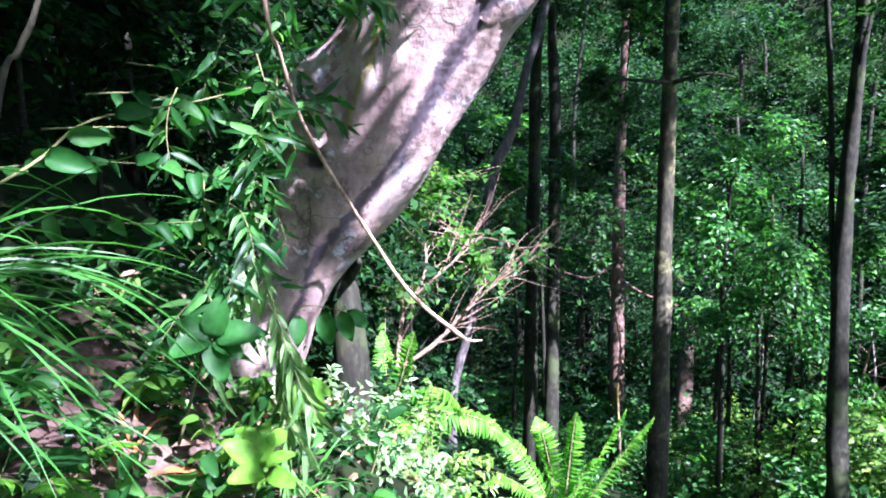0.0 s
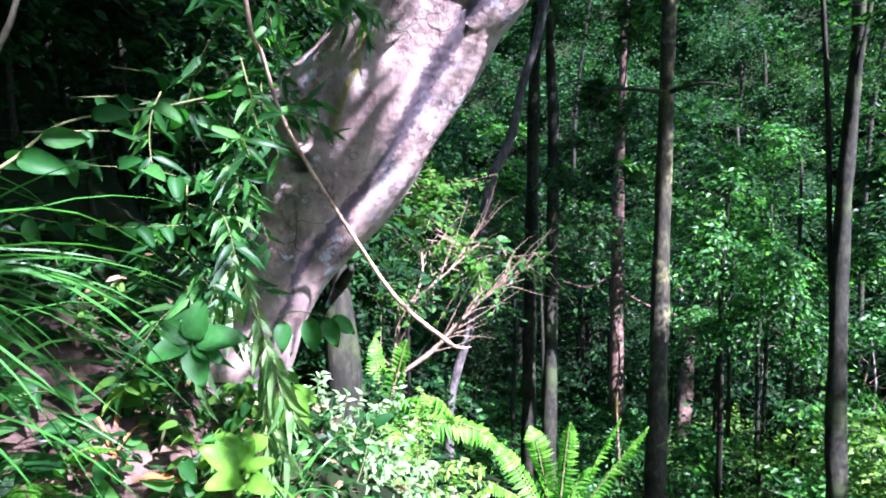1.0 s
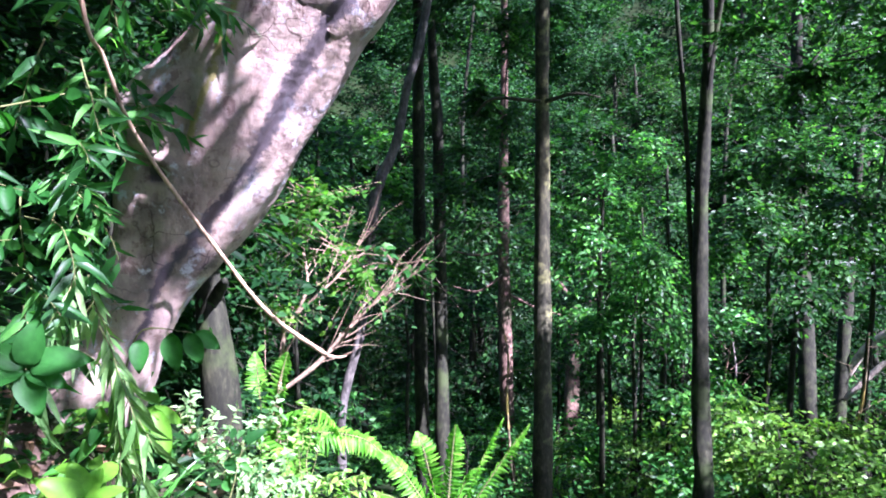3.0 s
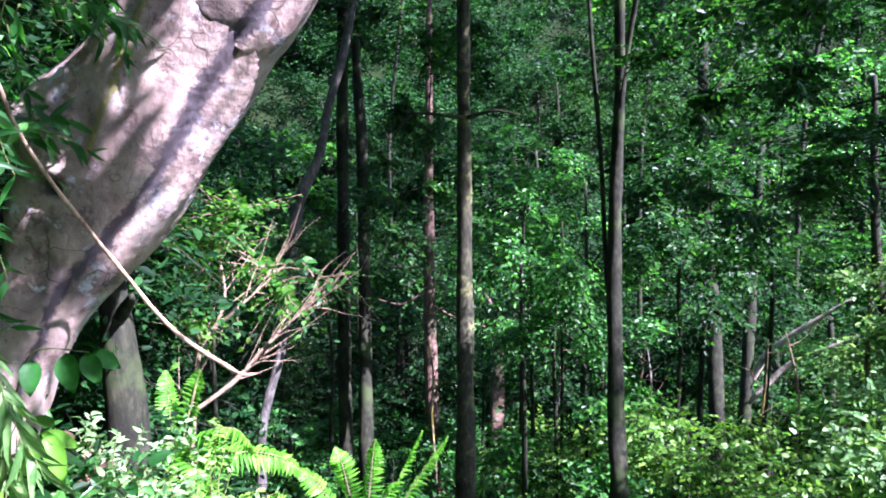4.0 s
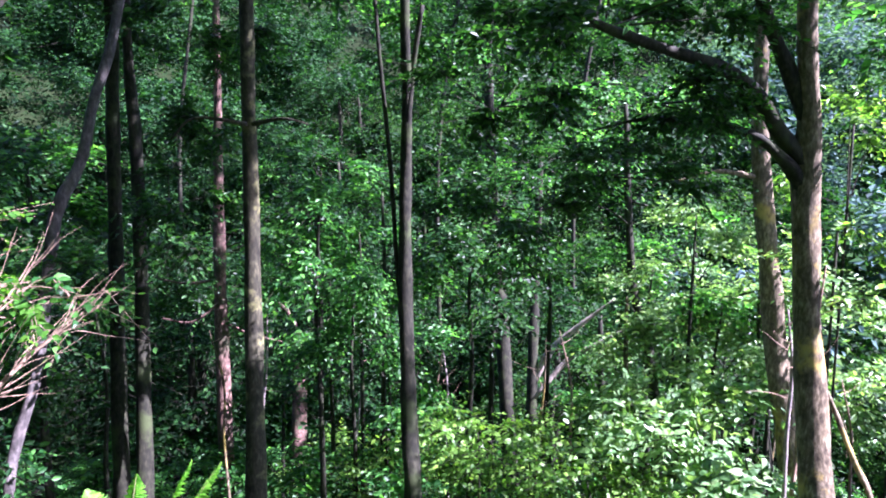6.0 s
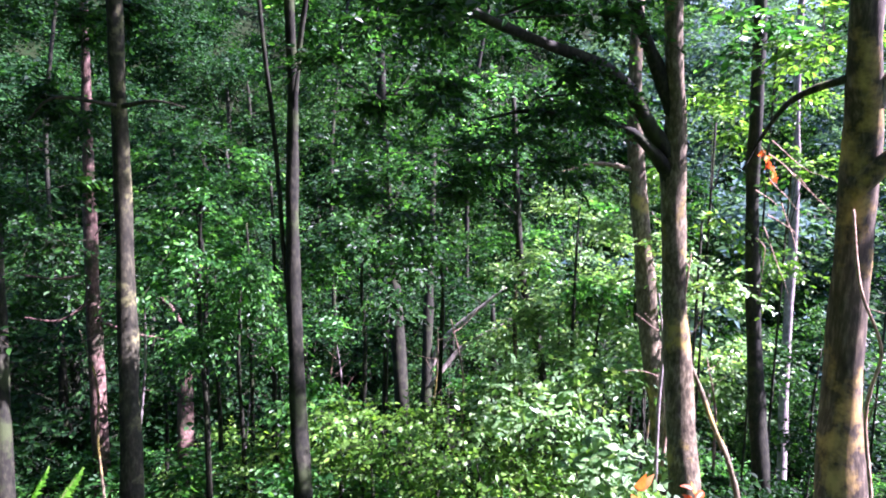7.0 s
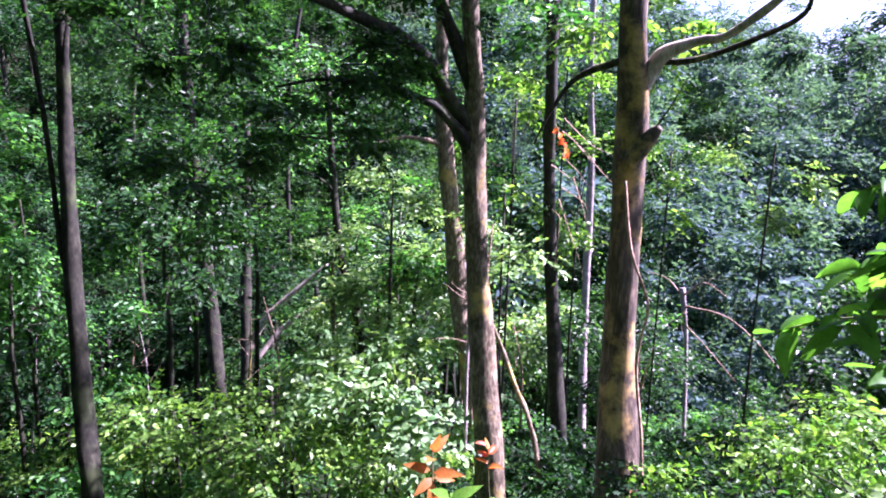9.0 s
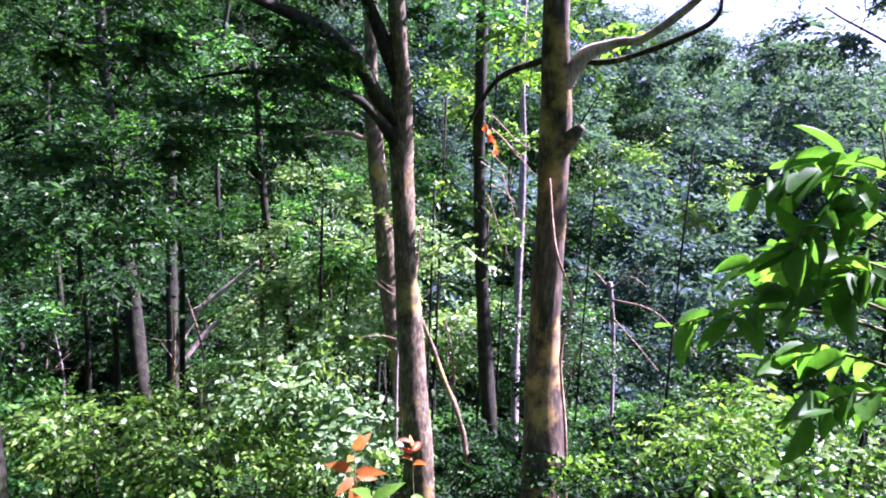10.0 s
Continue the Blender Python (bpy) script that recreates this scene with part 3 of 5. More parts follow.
# Its second crown is unseen and off the trunk, added for shade.
tree("pinkish-barked tree with dead side branches", [(-1.9, 9.3, 6.5, 0.03), (-1.95, 9.29, 2.49, 0.055), (-2.0, 9.35, 0.43, 0.085), (-1.83, 8.69, -2.83, 0.105)], M_PINK, seed=16,
     limbs=[[(-1.98, 9.3, 0.1, 0.025), (-2.4, 9.2, 0.05, 0.018), (-2.8, 9.2, 0.12, 0.01)], [(-1.95, 9.2, -0.5, 0.025), (-1.5, 9.0, -0.65, 0.018), (-1.1, 9.0, -0.75, 0.01)], [(-1.95, 9.2, -0.2, 0.022), (-2.3, 9.0, -0.45, 0.016), (-2.7, 9.0, -0.4, 0.01)]],
     leaves=[((-1.9, 9.4, 5.2), (2.2, 1.8, 1.5), 240, 0.1, L_SHADE, O), ((0.6, 9.0, 8.0), (2.4, 1.7, 0.8), 330, 0.13, L_MID, O)])
tree("broken pinkish snag with short side branches", [(-1.54, 14.53, -2.0, 0.13), (-1.54, 14.15, -3.88, 0.161), (-1.52, 13.77, -5.45, 0.178)], M_PINK, seed=17,
     limbs=[[(-1.54, 14.5, -2.2, 0.06), (-1.1, 14.4, -1.8, 0.04), (-0.4, 14.3, -1.6, 0.02)], [(-1.54, 14.5, -2.1, 0.06), (-1.8, 14.5, -1.5, 0.045), (-2.3, 14.6, -1.1, 0.025)]])
# The lower boughs take the leaf with shade in its colour.
tree("brown tree with leafy boughs", [(2.1, 11.8, 7.0, 0.06), (2.24, 11.79, 3.24, 0.085), (2.4, 11.84, 0.69, 0.106), (2.55, 11.57, -1.38, 0.129), (2.62, 10.88, -3.99, 0.143)], M_DARK, seed=18,
     leaves=[((2.3, 11.6, 3.2), (2.4, 1.8, 1.5), 420, 0.09, L_SHADE, O), ((2.2, 10.6, 1.2), (1.9, 1.3, 1.1), 330, 0.09, L_SHADE, O), ((4.5, 11.5, 9.4), (3.2, 2.2, 0.9), 420, 0.14, L_MID, O)])
tree("dark tree with slanting boughs, sunlight in their pale bark colour", [(3.6, 13.2, 2.0, 0.06), (3.51, 13.03, -0.33, 0.096), (3.42, 12.71, -1.91, 0.108), (3.31, 12.3, -3.77, 0.121)], M_DARK, seed=19,
     leaves=[((3.6, 13.4, 2.4), (2.0, 1.6, 1.6), 320, 0.1, L_MID, O)],
     lit_limbs=(0, 1), limbs=[[(3.45, 12.6, -2.6, 0.06), (3.77, 12.51, -1.91, 0.071), (4.45, 12.26, -1.22, 0.041), (4.9, 12.1, -0.8, 0.02)], [(3.4, 12.4, -2.9, 0.05), (4.07, 12.36, -2.1, 0.053), (4.83, 12.03, -1.56, 0.035), (5.3, 11.9, -1.2, 0.015)]])
tree("thin crooked dark tree", [(3.7, 8.9, 2.6, 0.03), (3.78, 8.88, 1.31, 0.05), (3.89, 8.8, -0.02, 0.059), (4.1, 8.58, -1.01, 0.064), (4.08, 8.1, -2.49, 0.069)], M_DARK, seed=20,
     limbs=[[(3.78, 8.88, 1.25, 0.02), (4.1, 8.7, 1.15, 0.014), (4.45, 8.6, 0.98, 0.006)], [(3.8, 8.85, 0.9, 0.018), (3.5, 8.7, 1.1, 0.012), (3.2, 8.7, 1.2, 0.005)]],
     leaves=[((3.8, 9.3, 2.8), (1.6, 1.2, 0.9), 200, 0.09, L_MID, O)])
tree("thin stem of a young tree", [(3.55, 8.2, 0.0, 0.02), (3.53, 8.1, -0.78, 0.028), (3.48, 7.68, -2.19, 0.032)], M_WARM, seed=21, leaves=[((3.6, 8.4, 0.4), (0.6, 0.5, 0.5), 40, 0.08, L_MID, O)])
# the big forked tree
# Limbs take dark bark: their shade is put into the colour.
tree("large forked tree with sunlit tan bark", [(2.95, 4.1, 5.2, 0.05), (3.13, 4.28, 2.85, 0.066), (3.3, 4.41, 1.98, 0.075), (3.34, 4.46, 1.61, 0.095), (3.44, 4.48, 0.62, 0.096), (3.47, 4.35, -0.31, 0.109), (3.46, 4.19, -1.02, 0.132)], M_WARM, seed=22, sides=16, limb_mat=M_DARK,
     limbs=[[(3.36, 4.47, 1.5, 0.08), (3.3, 4.46, 1.7, 0.07), (3.09, 4.43, 1.92, 0.058), (2.79, 4.29, 2.19, 0.05), (2.42, 4.12, 2.31, 0.043), (1.98, 3.97, 2.38, 0.036), (1.45, 3.81, 2.5, 0.026), (0.9, 3.7, 2.75, 0.012)],
            [(3.36, 4.47, 1.4, 0.07), (3.28, 4.45, 1.58, 0.058), (3.1, 4.43, 1.75, 0.044), (2.87, 4.39, 1.89, 0.033), (2.47, 4.37, 1.95, 0.024), (2.06, 4.33, 1.98, 0.015), (1.7, 4.35, 1.9, 0.007)],
            [(3.3, 4.42, 1.95, 0.05), (3.18, 4.4, 2.2, 0.055), (3.02, 4.36, 2.45, 0.05), (2.8, 4.28, 2.8, 0.045), (2.5, 4.1, 3.5, 0.03)]],
     leaves=[((1.75, 4.3, 1.66), (0.85, 0.5, 0.2), 170, 0.055, L_SHADE, O), ((1.3, 4.35, 1.42), (0.55, 0.45, 0.2), 110, 0.055, L_SHADE, O), ((1.6, 3.9, 2.6), (1.1, 0.7, 0.35), 230, 0.07, L_SHADE, O), ((3.1, 3.75, 3.7), (1.1, 0.55, 0.4), 240, 0.09, L_MID, O), ((1.3, 5.0, 6.4), (1.6, 1.2, 0.8), 650, 0.1, L_MID, O), ((3.8, 3.3, 4.5), (1.2, 0.8, 0.45), 420, 0.08, L_MID, O), ((2.05, 4.2, 2.15), (0.7, 0.4, 0.25), 170, 0.06, L_SHADE, O), ((1.0, 4.4, 2.15), (0.7, 0.5, 0.3), 150, 0.06, L_SHADE, O)])
tree("grey trunk close behind the forked tree", [(3.85, 6.2, 6.4, 0.03), (3.9, 6.1, 4.5, 0.05), (3.94, 6.06, 2.23, 0.074), (4.04, 6.02, 1.23, 0.093), (4.14, 5.8, -0.27, 0.107), (4.22, 5.57, -1.33, 0.116)], M_WARM, seed=23,
     limbs=[[(3.95, 6.05, 1.6, 0.03), (3.5, 6.0, 1.65, 0.02), (3.1, 6.0, 1.55, 0.01)]], leaves=[((3.3, 6.9, 6.6), (1.5, 1.3, 0.8), 460, 0.1, L_MID, O), ((3.4, 6.7, 7.7), (1.2, 1.0, 0.7), 330, 0.1, L_MID, O)])
# the stout tree with a knob and a bough painted pale for sunlight
tree("stout mossy-barked tree with a knob and boughs, sunlight coloured into one", [(3.7, 3.3, 5.4, 0.07), (3.96, 3.45, 2.69, 0.101), (4.17, 3.57, 1.85, 0.112), (4.27, 3.65, 0.96, 0.12), (4.28, 3.62, -0.07, 0.139), (4.13, 3.38, -1.21, 0.169)], M_STOUT, seed=24, sides=16, limb_mat=M_BARK,
     limbs=[[(4.17, 3.55, 1.85, 0.06), (4.16, 3.48, 2.05, 0.06), (4.2, 3.36, 2.25, 0.055), (4.32, 3.16, 2.34, 0.034), (4.38, 2.98, 2.36, 0.031), (4.45, 2.7, 2.54, 0.027), (4.47, 2.41, 2.76, 0.018)],
            [(4.12, 3.5, 2.2, 0.03), (4.2, 3.4, 2.21, 0.026), (4.34, 3.18, 2.22, 0.022), (4.51, 2.85, 2.34, 0.02), (4.56, 2.57, 2.46, 0.016), (4.5, 2.5, 2.62, 0.01)],
            [(4.08, 3.5, 2.22, 0.035), (4.01, 3.53, 2.22, 0.031), (3.81, 3.8, 2.1, 0.022), (3.69, 3.93, 1.86, 0.013), (3.6, 4.01, 1.6, 0.007)],
            [(4.16, 3.58, 1.5, 0.085), (4.2, 3.47, 1.62, 0.075), (4.225, 3.4, 1.71, 0.055), (4.24, 3.36, 1.75, 0.03)], [(4.22, 3.4, 1.72, 0.008), (4.26, 3.3, 1.9, 0.006), (4.3, 3.2, 2.1, 0.003)]], lit_limbs=(0, 5), own_limbs=(3,),
     leaves=[((4.5, 2.7, 5.9), (1.2, 0.8, 0.6), 240, 0.1, L_MID, O), ((4.67, 3.64, 2.48), (0.35, 0.35, 0.3), 22, 0.09, L_FRESH_LIT, O), ((4.66, 4.47, 2.73), (0.5, 0.4, 0.3), 34, 0.09, L_FRESH_LIT, O), ((4.11, 4.71, 2.61), (0.4, 0.4, 0.35), 30, 0.09, L_MID, O)])
tree("slim brown tree hung with vines", [(4.8, 5.6, 6.6, 0.03), (4.9, 5.6, 5.0, 0.04), (5.02, 5.6, 2.59, 0.064), (5.16, 5.7, 1.32, 0.065), (5.19, 5.52, -0.28, 0.079), (5.09, 5.13, -1.83, 0.094)], M_DARK, seed=25,
     leaves=[((4.8, 5.7, 6.6), (1.3, 1.2, 1.0), 90, 0.09, L_MID, O)])
# Carried up to an unseen crown, added to shade the left slope.
tree("thin pale grey straight tree", [(8.7, 9.1, 13.5, 0.03), (8.75, 9.15, 9.0, 0.042), (8.8, 9.2, 5.5, 0.048), (8.89, 9.22, 3.2, 0.055), (9.13, 9.28, 1.21, 0.067), (9.04, 9.08, -1.67, 0.079), (8.52, 8.33, -4.54, 0.086)], M_PALE, seed=26,
     leaves=[((8.8, 9.0, 12.5), (3.6, 2.6, 1.6), 460, 0.16, L_MID, O)])
tree("dead pale snag with thin broken branches", [(9.27, 7.06, -0.6, 0.05), (9.28, 6.88, -1.57, 0.03), (8.98, 6.5, -3.4, 0.034)], M_PALE, seed=27, limb_mat=M_TWIG,
     limbs=[[(9.28, 7.0, -0.9, 0.022), (9.48, 6.36, -0.94, 0.016), (9.52, 5.81, -1.21, 0.012), (9.49, 5.3, -1.57, 0.008)], [(9.28, 7.0, -0.8, 0.022), (9.2, 7.3, -0.5, 0.014), (9.0, 7.6, -0.4, 0.008)], [(9.28, 6.95, -1.2, 0.016), (9.4, 6.6, -1.5, 0.012), (9.4, 6.0, -1.9, 0.006)], [(9.27, 7.0, -0.7, 0.02), (9.35, 6.7, -0.45, 0.012), (9.4, 6.3, -0.6, 0.006)], [(9.27, 6.95, -1.0, 0.018), (9.1, 7.1, -1.2, 0.01), (9.0, 7.4, -1.5, 0.005)]],
     leaves=[((9.2, 6.9, -1.3), (0.5, 0.5, 0.4), 26, 0.08, L_MID, O)])


# Trees out of view, added so their crowns dapple the sunlight.
for k, (x, y, cx, cy, cz) in enumerate(((10.2, 0.6, 9.0, 4.6, 8.4), (12.2, 1.8, 10.5, 7.0, 9.0))):
    tree("unseen tree beside the trail, added to dapple the slope", [(cx, cy, cz, 0.05), (x, y + 0.8, cz * 0.85, 0.09), (x, y, 1.5, 0.12), (x, y, float(land(x, y)), 0.15)], M_BARK, seed=70 + k, leaves=[((cx, cy, cz), (2.2, 1.7, 0.9), 60, 0.13, L_MID, O)], group="trees by the trail")


# These sprays also take the leaf with haze blue painted in.
tree("leaning tree with hanging leaf sprays, haze blue in their colour", [(9.7, 4.3, 3.6, 0.012), (10.6, 3.2, 2.6, 0.024), (11.6, 2.0, 0.0, 0.07), (11.6, 2.0, float(land(11.6, 2.0)), 0.12)], M_BARK, seed=73, leaves=[((9.6, 4.9, 4.5), (1.6, 1.1, 0.6), 75, 0.1, L_HAZE, O), ((10.3, 3.6, 4.6), (1.2, 1.0, 0.5), 65, 0.1, L_HAZE, O), ((9.6, 4.9, 3.4), (1.3, 0.9, 0.5), 120, 0.1, L_HAZE, O), ((10.1, 3.95, 3.7), (1.1, 0.9, 0.55), 200, 0.1, L_HAZE, O), ((9.3, 4.6, 2.6), (0.5, 0.5, 0.6), 40, 0.1, L_HAZE, O)], group="trees by the trail")


# Unseen overhead crowns, added to cut the sky light on the trunks.
for k, (x, y, cx, cy, cz, n) in enumerate(((-2.6, -2.2, -1.0, -1.5, 7.2, 520), (-1.6, -3.4, 0.0, 1.6, 8.2, 420), (0.2, -3.9, 0.6, -1.6, 6.6, 480), (1.9, -4.4, 2.2, -3.0, 7.0, 480), (-0.8, -5.2, -1.2, -4.2, 7.0, 420))):
    tree("unseen tree with a spreading crown, added to block sky light", [(cx, cy, cz, 0.05), (x * 0.7 + cx * 0.3, y * 0.7 + cy * 0.3, cz * 0.75, 0.1), (x, y, 2.4, 0.13), (x, y, float(land(x, y)), 0.17)], M_BARK, seed=76 + k, leaves=[((cx, cy, cz), (2.6, 2.0, 0.9), n, 0.15, L_MID, O)], group="trees by the trail")


# ---- understorey and the far side, built from a few kinds ----
def kind_of(label, seed, radii, n, leaf, lmat, trunk=0.03, high=1.0, name="young_tree", **opt):
    """One leafy young tree or bush standing at the origin, out of sight until it is copied."""
    r = np.random.RandomState(seed)
    e = thing(name, label, "tree" if name == "young_tree" else "bush", "undergrowth" if name != "young_tree" else "young trees")
    h = high
    part("trunk", tube([(0.0, 0.02, -3.2 if name == "young_tree" else -1.2, trunk * 1.4), (0.0, 0.0, -0.3, trunk * 1.3), (0.03, 0.02, h * 0.4, trunk), (-0.02, 0.05, h * 0.8, trunk * 0.8), (0.05, 0, h * 1.25, trunk * 0.4)], 6, 4, 0.05, seed), M_DARK, e, smooth=True)
    lv, tw = crown(r, (0, 0, h), radii, n, leaf, **opt)
    c = part("crown", lv, lmat, e)
    part("twig", tw, M_DARK, c, kind="stuff")
    return e


def stand(kind, x, y, lift=0.0, turn=0.0, size=1.0):
    m = Matrix.LocRotScale((x, y, float(land(x, y)) + lift), Euler((0, 0, turn)), (size, size, size))
    ob = copy_thing(kind, m)
    ob.matrix_basis = m
    return ob


def cleared(kinds):
    for k in kinds:
        for o in (*k.children_recursive, k):
            bpy.data.objects.remove(o)


KIND = {
    "mid": kind_of("leafy young forest tree in broken shade", 41, (1.1, 1.1, 0.9), 220, 0.1, L_MID, high=2.2, count=8),
    "dark": kind_of("young forest tree with shade in its leaf colour", 42, (1.2, 1.2, 1.0), 230, 0.1, L_SHADE, high=2.4, count=8),
    "bankdark": kind_of("young tree crowding the bank, shade in its leaf colour", 53, (1.2, 1.2, 1.0), 230, 0.1, L_DEEP_SHADE, high=2.4, count=8),
    "tall": kind_of("tall thin leafy forest tree", 43, (1.0, 1.0, 1.6), 260, 0.1, L_MID, high=3.6, trunk=0.045, count=8),
    "sunlit": kind_of("young tree with drooping sunlit boughs", 51, (0.85, 0.7, 1.0), 300, 0.078, L_MID, high=3.2, count=9, droop=0.7),
    "pale_tree": kind_of("young tree with sunlight in its pale leaf colour", 52, (1.0, 1.0, 1.1), 210, 0.1, L_PALE_LIT, high=2.6, count=8),
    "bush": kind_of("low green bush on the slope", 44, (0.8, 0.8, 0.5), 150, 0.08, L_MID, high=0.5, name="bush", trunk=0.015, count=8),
    "bank": kind_of("leafy bush with deep shade in its leaf colour", 49, (0.8, 0.8, 0.6), 150, 0.08, L_DEEP_SHADE, high=0.5, name="bush", trunk=0.015, count=8),
    "pale": kind_of("bush with large leaves, sunlight in their pale colour", 45, (0.9, 0.8, 0.75), 120, 0.115, L_PALE_LIT, high=0.8, name="bush", trunk=0.015, shape="lance", count=8, length=0.45, clump=0.14, flat=0.3),
    "fresh": kind_of("bush on the slope, sunlight in its fresh green colour", 46, (0.85, 0.75, 0.6), 105, 0.075, L_FRESH_LIT, high=0.45, name="bush", trunk=0.015, shape="lance", count=9, length=0.42, clump=0.15, flat=0.35),
    "back": kind_of("broad-crowned forest tree across the stream, also added unseen behind the trail", 47, (2.6, 2.6, 2.3), 420, 0.17, L_FAR, high=3.4, trunk=0.12, shape="diamond", count=8, curl=1.8, clump=0.09),
    "backshade": kind_of("forest tree across the stream with shade-coloured leaves, also added unseen behind the trail", 48, (2.4, 2.4, 2.6), 420, 0.17, L_DEEP_SHADE, high=3.6, trunk=0.12, shape="diamond", count=8, curl=1.8, clump=0.09),
}
R = np.random.RandomState(5)


def at(az, d):
    a = radians(az)
    return 0.3 + d * math.sin(a), d * math.cos(a)


# clockwise angle from +y, distance, size, lift
left_trees = (('sunlit', -5.5, 7.2, 0.9, 0.4), ('sunlit', -2.5, 7.5, 0.8, 0.0), ('mid', 0.5, 7.9, 0.8, 0.4), ('tall', 0, 10, 1.0, 0.6), ('mid', -4.5, 9, 0.9, 1.4), ('mid', -5.5, 8.9, 0.8, 2.7), ('mid', -1.8, 9.2, 0.8, 2.2), ('dark', -9, 11, 1.0, 0.5), ('dark', -14, 11.5, 1.0, 1.5), ('dark', -23, 9, 1.0, 0.0), ('tall', -27, 8.5, 1.0, 0.3), ('mid', -33, 8, 0.9, 0.0), ('dark', -20, 11, 1.1, 1.6), ('tall', -36, 9, 1.1, 0.5), ('dark', -30, 10, 1.2, 1.8), ('dark', 8, 8.6, 1.0, 1.6), ('dark', 10, 9.5, 1.0, 2.3))
right_trees = (('mid', 15, 9.5, 1.0, 2.6), ('mid', 21, 10.5, 0.8, 0.9), ('pale_tree', 25.5, 9.2, 0.9, 0.3), ('pale_tree', 27, 8.3, 0.8, 1.7), ('mid', 32, 8.6, 0.9, 1.8), ('pale_tree', 23.5, 9.5, 0.8, 1.6), ('pale_tree', 29, 8.6, 1.0, 0.2), ('tall', 27, 12.0, 1.0, 0.8), ('pale_tree', 33, 9.6, 1.1, 0.4), ('pale_tree', 37, 10.4, 1.1, 0.3), ('mid', 30, 11, 1.0, 1.2), ('dark', 24, 13, 1.3, 1.2), ('dark', 46, 10, 0.9, 0.2), ('dark', 49, 15, 1.2, 0.4), ('dark', 62, 8, 0.8, -0.6), ('dark', 66, 9.5, 1.0, 0.0), ('mid', 72, 7.5, 0.9, 0.0), ('dark', 80, 9, 1.0, 0.0), ('dark', 57, 13, 1.0, -1.2))
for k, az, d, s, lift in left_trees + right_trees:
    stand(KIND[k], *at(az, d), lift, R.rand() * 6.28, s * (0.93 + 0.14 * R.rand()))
# Bushes whose leaf colour carries the sunlight on the slope.
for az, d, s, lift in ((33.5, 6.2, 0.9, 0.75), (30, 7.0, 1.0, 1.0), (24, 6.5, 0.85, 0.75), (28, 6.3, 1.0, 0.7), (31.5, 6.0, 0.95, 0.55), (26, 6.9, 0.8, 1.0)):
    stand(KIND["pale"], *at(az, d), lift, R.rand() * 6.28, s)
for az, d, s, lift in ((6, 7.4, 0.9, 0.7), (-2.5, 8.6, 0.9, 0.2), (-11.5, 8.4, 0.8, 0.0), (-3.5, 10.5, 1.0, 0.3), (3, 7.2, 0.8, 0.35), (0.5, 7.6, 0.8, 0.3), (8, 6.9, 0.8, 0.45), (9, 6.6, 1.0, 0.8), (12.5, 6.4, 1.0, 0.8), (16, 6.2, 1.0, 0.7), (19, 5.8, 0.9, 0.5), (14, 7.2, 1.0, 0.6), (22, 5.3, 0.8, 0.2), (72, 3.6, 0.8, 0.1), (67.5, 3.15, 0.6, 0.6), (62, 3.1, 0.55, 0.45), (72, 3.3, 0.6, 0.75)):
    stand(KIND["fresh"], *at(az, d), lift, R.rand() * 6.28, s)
for i in range(90):
    az, d = -38 + 118 * R.rand(), 5.5 + 12 * R.rand() ** 0.8
    if (10.5 < az < 18 and 6 < d < 12.5) or (-9 < az < -5.5 and d < 14.5) or (36 < az < 74 and d < 13 and R.rand() < 0.8) or (-28 < az < -14 and d < 10 and R.rand() < 0.7):
        continue
    stand(KIND["bush"], *at(az, d), 0.0, R.rand() * 6.28, 0.7 + 0.8 * R.rand())
# The hollow's shade is put into the leaf colour of these bushes.
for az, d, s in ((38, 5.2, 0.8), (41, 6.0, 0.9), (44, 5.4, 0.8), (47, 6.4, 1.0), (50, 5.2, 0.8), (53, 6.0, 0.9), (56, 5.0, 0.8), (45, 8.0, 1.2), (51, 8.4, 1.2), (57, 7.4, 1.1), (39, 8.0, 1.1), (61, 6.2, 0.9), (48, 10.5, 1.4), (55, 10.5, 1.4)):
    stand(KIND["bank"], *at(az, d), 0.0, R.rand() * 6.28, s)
# Far trees on the left take the leaf with shade in its colour.
for i in range(130):
    az, d = -48 + 94 * R.rand(), 16 + 18 * R.rand()
    stand(KIND["back" if R.rand() < 0.7 and az > 3 else "backshade"], *at(az, d), -0.4, R.rand() * 6.28, 0.75 + 0.5 * R.rand())


def woods(label, mat, spots, seed, leaf):
    """Far trees that nobody could count, as one mass of crowns."""
    r = np.random.RandomState(seed)
    shapes = [crown(np.random.RandomState(seed + k), (0, 0, 3.3), (2.6 + 0.5 * k, 2.8, 3.0 - 0.3 * k), 280, leaf, count=8, shape="diamond", curl=2.6, clump=0.1)[0] for k in range(3)]
    pieces = []
    for x, y, s in spots:
        v, t = shapes[r.randint(3)]
        a = r.rand() * 6.28
        v = v @ np.array([[math.cos(a), math.sin(a), 0], [-math.sin(a), math.cos(a), 0], [0, 0, 1]]) * s
        pieces.append((v + np.array([x, y, float(land(x, y)) - 0.6]), t))
    v, t = joined(pieces)
    return tagged(new("far_woods", raw_mesh("far_woods", v, t, mat)), label, "woods", kind="stuff")


# Far woods on this side take the leaf colour with haze painted in.
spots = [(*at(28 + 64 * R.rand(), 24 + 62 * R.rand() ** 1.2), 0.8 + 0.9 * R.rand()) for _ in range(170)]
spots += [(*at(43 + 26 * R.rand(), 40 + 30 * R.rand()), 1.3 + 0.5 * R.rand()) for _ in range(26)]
woods("distant woods on the valley side, haze blue in their leaf colour", L_HAZE, spots, 70, 0.24)
